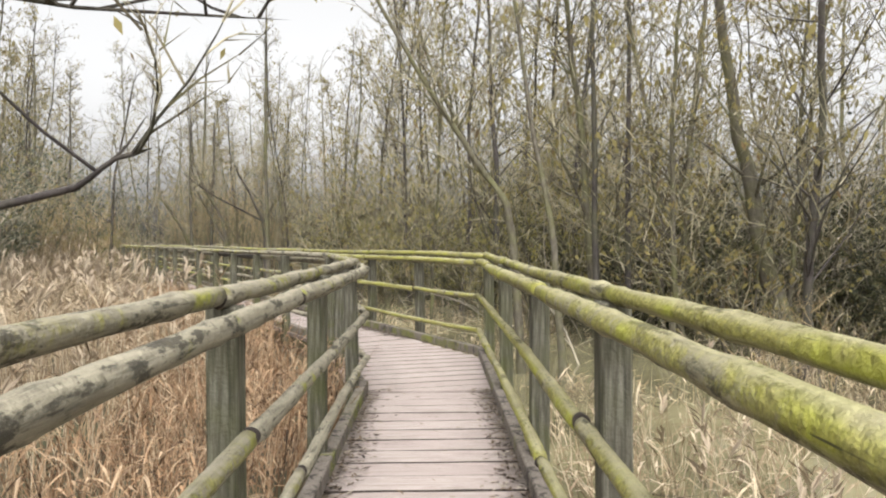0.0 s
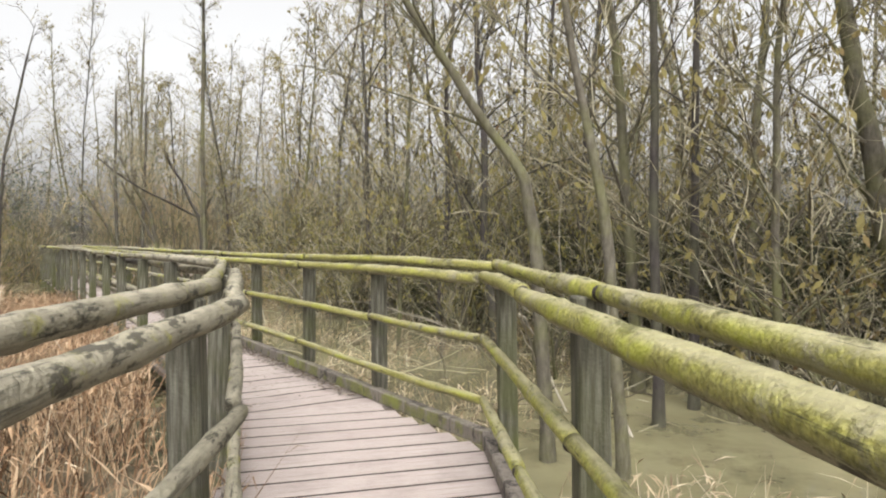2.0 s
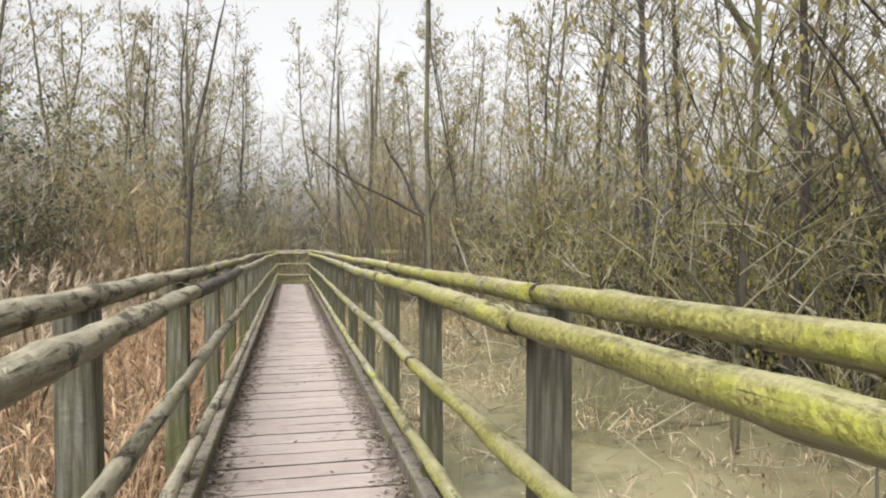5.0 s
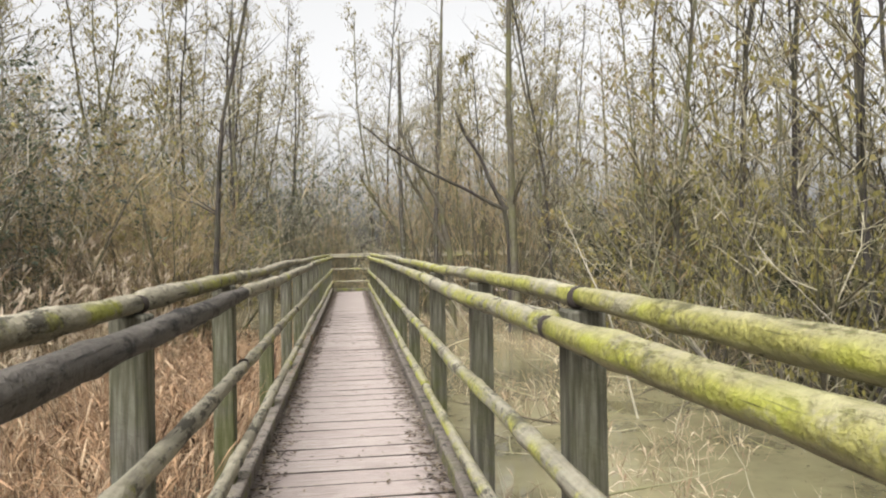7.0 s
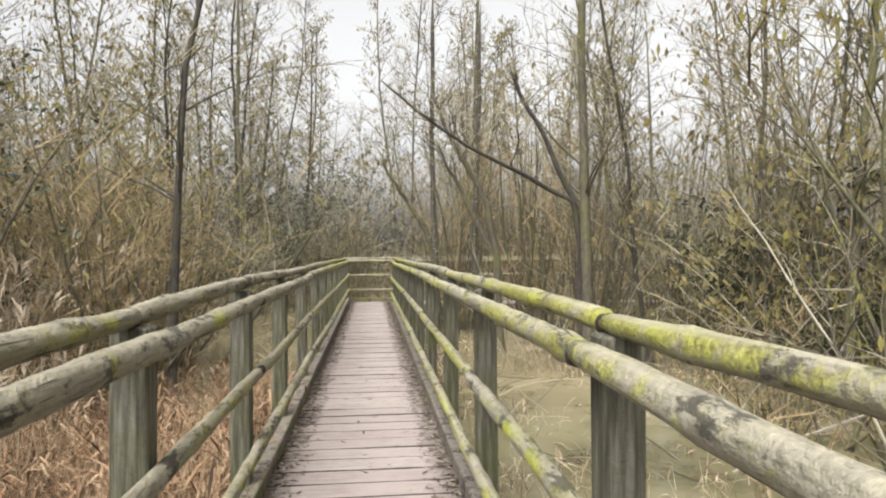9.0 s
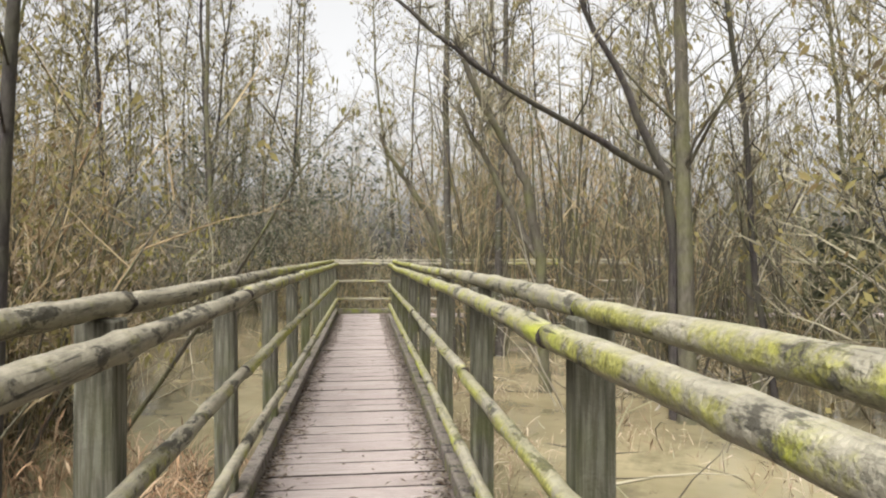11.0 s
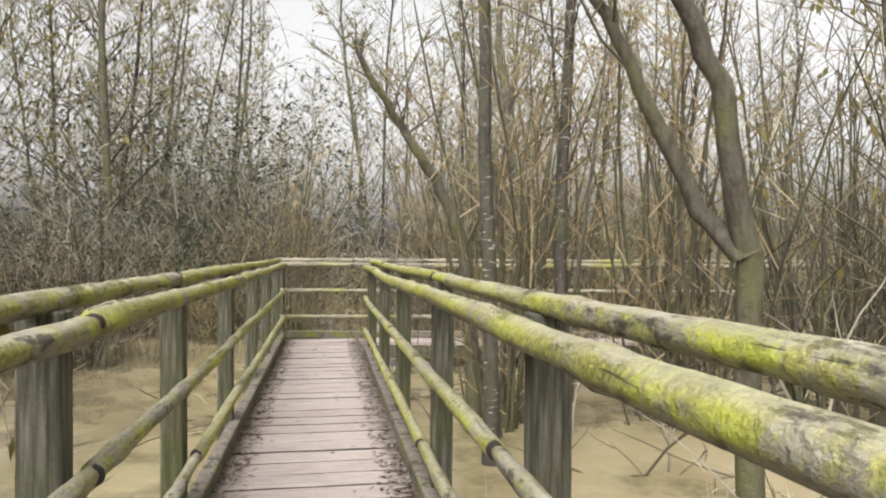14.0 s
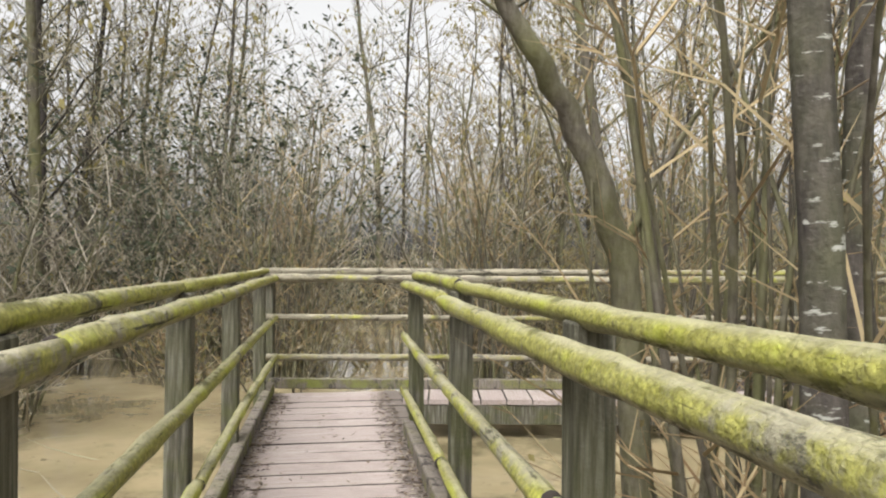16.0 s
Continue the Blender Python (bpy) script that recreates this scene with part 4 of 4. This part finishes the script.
# ---------------------------------------------------------------- reeds and grasses
def reeds(name, label, seed, places, h, mat, plume=0.0, blades=2, lean=0.25, r=0.0035):
    rng = random.Random(seed)
    sh, pl = Shape(), Shape()
    for x, y in places:
        p = rest(x, y, 0.02)
        ln = h * rng.uniform(0.55, 1.12)
        a = rng.uniform(0, 6.28)
        d = Vector((math.cos(a) * lean * rng.random(), math.sin(a) * lean * rng.random(), 1)).normalized()
        pts = [p, p + d * ln * 0.5, p + d * ln + Vector((d.x, d.y, -0.1)) * ln * 0.12]
        sh.tube(pts, [r, r * 0.7, r * 0.4], 3)
        for _ in range(blades):
            q, e = along(pts, rng.uniform(0.25, 0.9))
            a2 = rng.uniform(0, 6.28)
            o = Vector((math.cos(a2), math.sin(a2), rng.uniform(0.4, 1.5))).normalized()
            sh.blade(q, o, o.cross(Vector((0, 0, 1))).normalized(), ln * rng.uniform(0.2, 0.45), rng.uniform(0.009, 0.02), rng.uniform(0.1, 0.7))
        if rng.random() < plume:
            top = pts[-1]
            a3 = rng.uniform(0, 6.28)
            for _ in range(6):
                o = Vector((math.cos(a3) * 0.5 + rng.uniform(-.3, .3), math.sin(a3) * 0.5 + rng.uniform(-.3, .3), rng.uniform(0.2, 1.0))).normalized()
                pl.blade(top - d * rng.uniform(0, 0.12), o, o.cross(Vector((0.3, 0.2, 1))).normalized(), rng.uniform(0.1, 0.2), rng.uniform(0.015, 0.03), rng.uniform(0, 0.3))
    root = tagged(new(name), label, "reeds", kind="stuff")
    tagged(part("stalk_mass", sh.mesh("stalks", mat), root), kind="stuff")
    if pl.v:
        tagged(part("plume_mass", pl.mesh("plumes", M_PLUME), root, "feathery grey-brown seed heads"), kind="stuff")


def strip(rng, n, run, s0, s1, u0, u1, power=1.0, clump=0.0):
    out = []
    while len(out) < n:
        s, u = rng.uniform(s0, s1), u0 + (u1 - u0) * rng.random() ** power
        p = on_run(run, s, u)
        if clump and noise.noise((p.x * 0.9, p.y * 0.9, 7)) < clump - 0.5:
            continue
        if path_gap(p.x, p.y) > 0.74:
            out.append((p.x, p.y))
    return out


RR = random.Random(9)
reeds("tall_reeds", "tall pale straw-coloured reeds with feathery plumes", 1, strip(RR, 5600, RUN_2, -15, -2.0, -2.0, -10.5, 0.9) + strip(RR, 3400, RUN_1, -4, 8, -1.9, -9, 0.9), 1.28, M_REED, 0.3)
reeds("orange_grass", "rusty orange dry grass and broken reeds along the boardwalk", 2, strip(RR, 3000, RUN_1, -4, 7.2, -0.8, -2.6, 1.3) + strip(RR, 4200, RUN_2, -13.8, 1.5, -0.8, -2.8, 1.3, 0.35) + strip(RR, 1700, RUN_2, -6.0, -0.3, -0.85, -2.4, 1.2), 0.72, M_REED_RED, 0.0, 2, 0.7, 0.0045)
reeds("broken_reeds", "broken pale reed stalks standing in flood water", 3, strip(RR, 1600, RUN_1, -4, 8, 0.85, 5.5, 1.2, 0.5) + strip(RR, 3600, RUN_2, -14, 5.0, 0.85, 5.0, 1.3, 0.55), 0.55, M_REED, 0.0, 2, 0.8, 0.0045)
reeds("pale_reed_bed", "beds of pale dead reeds among the flooded trees", 6, strip(RR, 1500, RUN_1, 1, 9, 2.6, 8.0, 1.0, 0.45) + strip(RR, 700, RUN_1, 0, 6, 0.9, 2.5, 1.0), 0.8, M_REED, 0.1, 2, 0.5, 0.0045)
reeds("waterside_reeds", "tall pale brown dead reeds beside the water", 4, strip(RR, 2400, RUN_2, -2.0, 6.0, -2.6, -6.0, 1.0, 0.4), 1.8, M_REED, 0.35, 3, 0.35, 0.005)


def arching_stems(seed, n):
    """Pale dead stems and bent branches among the flooded trees."""
    rng = random.Random(seed)
    sh = Shape()
    while n > 0:
        s, u = rng.uniform(-15, 14), rng.choice((1, 1, -1)) * rng.uniform(2.2, 6.5)
        if u < 0 and s < 1:
            continue
        p = on_run(RUN_2, s, u)
        if path_gap(p.x, p.y) < 1.8:
            continue
        p = rest(p.x, p.y)
        a = rng.uniform(0, 6.28)
        ln = rng.uniform(1.2, 3.2)
        d = Vector((math.cos(a) * rng.uniform(0.2, 1.2), math.sin(a) * rng.uniform(0.2, 1.2), 1)).normalized()
        w = wander(rng, p, d, ln, 9, 0.16, -0.07)
        r = rng.uniform(0.007, 0.016)
        sh.tube(w, [r * (1 - 0.08 * i) for i in range(9)], 5)
        for _ in range(4):
            q, e = along(w, rng.uniform(0.3, 0.95))
            t = wander(rng, q, e + Vector((rng.uniform(-1, 1), rng.uniform(-1, 1), rng.uniform(-.3, .8))), rng.uniform(0.2, 0.7), 3, 0.25)
            sh.tube(t, [r * 0.45, r * 0.35, r * 0.25], 3)
        n -= 1
    tagged(new("arching_stems", sh.mesh("arching_stems", M_TWIG_PALE)), "pale bent dead stems arching over the flood water", "dead wood", kind="stuff")


arching_stems(57, 150)


def fallen_sticks(seed, n):
    """Dead sticks and broken stems lying in the water."""
    rng = random.Random(seed)
    sh = Shape()
    while n > 0:
        run = RUN_2 if rng.random() < 0.75 else RUN_1
        p = on_run(run, rng.uniform(run[2], run[3]), rng.choice((-1, 1, 1)) * rng.uniform(0.9, 7.0), WATER - 0.03)
        if path_gap(p.x, p.y) < 0.85:
            continue
        a = rng.uniform(0, 6.28)
        w = wander(rng, p, (math.cos(a), math.sin(a), rng.uniform(0.0, 0.7) ** 2), rng.uniform(0.3, 1.3), 4, 0.2)
        r = rng.uniform(0.004, 0.013)
        sh.tube(w, [r, r * .9, r * .7, r * .5], 4)
        n -= 1
    tagged(new("fallen_sticks", sh.mesh("sticks", M_TWIG)), "dead sticks lying half sunk in the flood water", "dead wood", kind="stuff")


fallen_sticks(55, 1300)


# ---------------------------------------------------------------- leaf litter on the deck
def litter(run, s0, s1, n, seed, label):
    rng = random.Random(seed)
    sh = Shape()
    for _ in range(n):
        side = rng.choice((-1, 1))
        u = side * (HALF - 0.01 - 0.16 * rng.random() ** 2.2)
        if rng.random() < 0.04:
            u = rng.uniform(-0.45, 0.45)
        p = on_run(run, rng.uniform(s0, s1), u, 0.004 + rng.random() * 0.008)
        a = rng.uniform(0, 6.28)
        d = Vector((math.cos(a), math.sin(a), rng.uniform(-0.1, 0.3))).normalized()
        sh.blade(p, d, d.cross(Vector((0, 0, 1))).normalized(), rng.uniform(0.02, 0.07), rng.uniform(0.008, 0.022), 0.05)
    tagged(new("leaf_litter", sh.mesh("litter", M_LITTER)), label, "leaf litter", kind="stuff")


litter(RUN_1, -4, 6.0, 3000, 21, "dead leaves and twig crumbs along the deck edges")
litter(RUN_2, -13.4, 10.9, 9000, 22, "dark dead leaves gathered along the kerbs of the deck")


# ---------------------------------------------------------------- deck boards, last
rp = random.Random(31)
BOARDS = [plank_mesh(rp, 0.222, 0.63) for _ in range(4)]
planks(RUN_1, DECK_1, -5, 5.95, BOARDS, rp, 0.226)
planks(RUN_2, DECK_2, -13.50, 11.16, BOARDS, rp, 0.226)
planks(RUN_3, DECK_3, 1.3, 17, [plank_mesh(rp, 0.226, 0.30)], rp, 0.226, -0.33)


def bend_board(parent, run, s, w, right):
    """A board of the bend, long enough to reach the outer kerb."""
    sh = Shape()
    sh.box((-0.64, -w / 2, -0.045), (right, w / 2, 0.0), 0.005)
    m = Matrix.Translation(on_run(run, s, 0)) @ Matrix.Rotation(radians(run[1]), 4, "Z")
    me = sh.mesh("bend_plank", M_PLANK_BEND)
    me.materials.append(M_JOINT_SHADE)
    # the gap shade is painted on these side faces too
    for f in me.polygons:
        if abs(f.normal.y) > 0.5:
            f.material_index = 1
    part("plank", me, parent, "", parent.matrix_basis.inverted() @ m)


for k in range(12):
    s = 0.115 + 0.2325 * k
    bend_board(DECK_2, RUN_MID, s, 0.219, min(0.68 + 0.19 * s, 0.93 - 0.30 * max(0, s - 1.35)))


def wedge_boards(parent, run, s, turn0, turn1, reach):
    """Tapered boards that turn the deck at a bend."""
    pivot = on_run(run, s, -0.64)
    h = turn1 - turn0
    sh = Shape()
    g = math.tan(radians(h / 2))
    rim = [(0.0, -0.003), (reach, -reach * g + 0.003), (reach, reach * g - 0.003), (0.0, 0.003)]
    sh.v = [Vector((x - 0.64, y, z)) for z in (-0.045, -0.001) for x, y in rim]
    sh.f = [(3, 2, 1, 0), (4, 5, 6, 7), (0, 1, 5, 4), (1, 2, 6, 5), (2, 3, 7, 6), (3, 0, 4, 7)]
    m = Matrix.Translation(pivot) @ Matrix.Rotation(radians(turn0 + h / 2), 4, "Z") @ Matrix.Translation((0.64, 0, 0))
    part("plank", sh.mesh("wedge_plank", M_PLANK_BEND), parent, "", parent.matrix_basis.inverted() @ m)


wedge_boards(DECK_2, RUN_1, 5.97, 0.7, 13.45, 1.3)
wedge_boards(DECK_2, RUN_2, -13.51, 13.45, 21.5, 1.3)
wedge_boards(DECK_2, RUN_2, -13.51, 21.5, 29.55, 1.3)
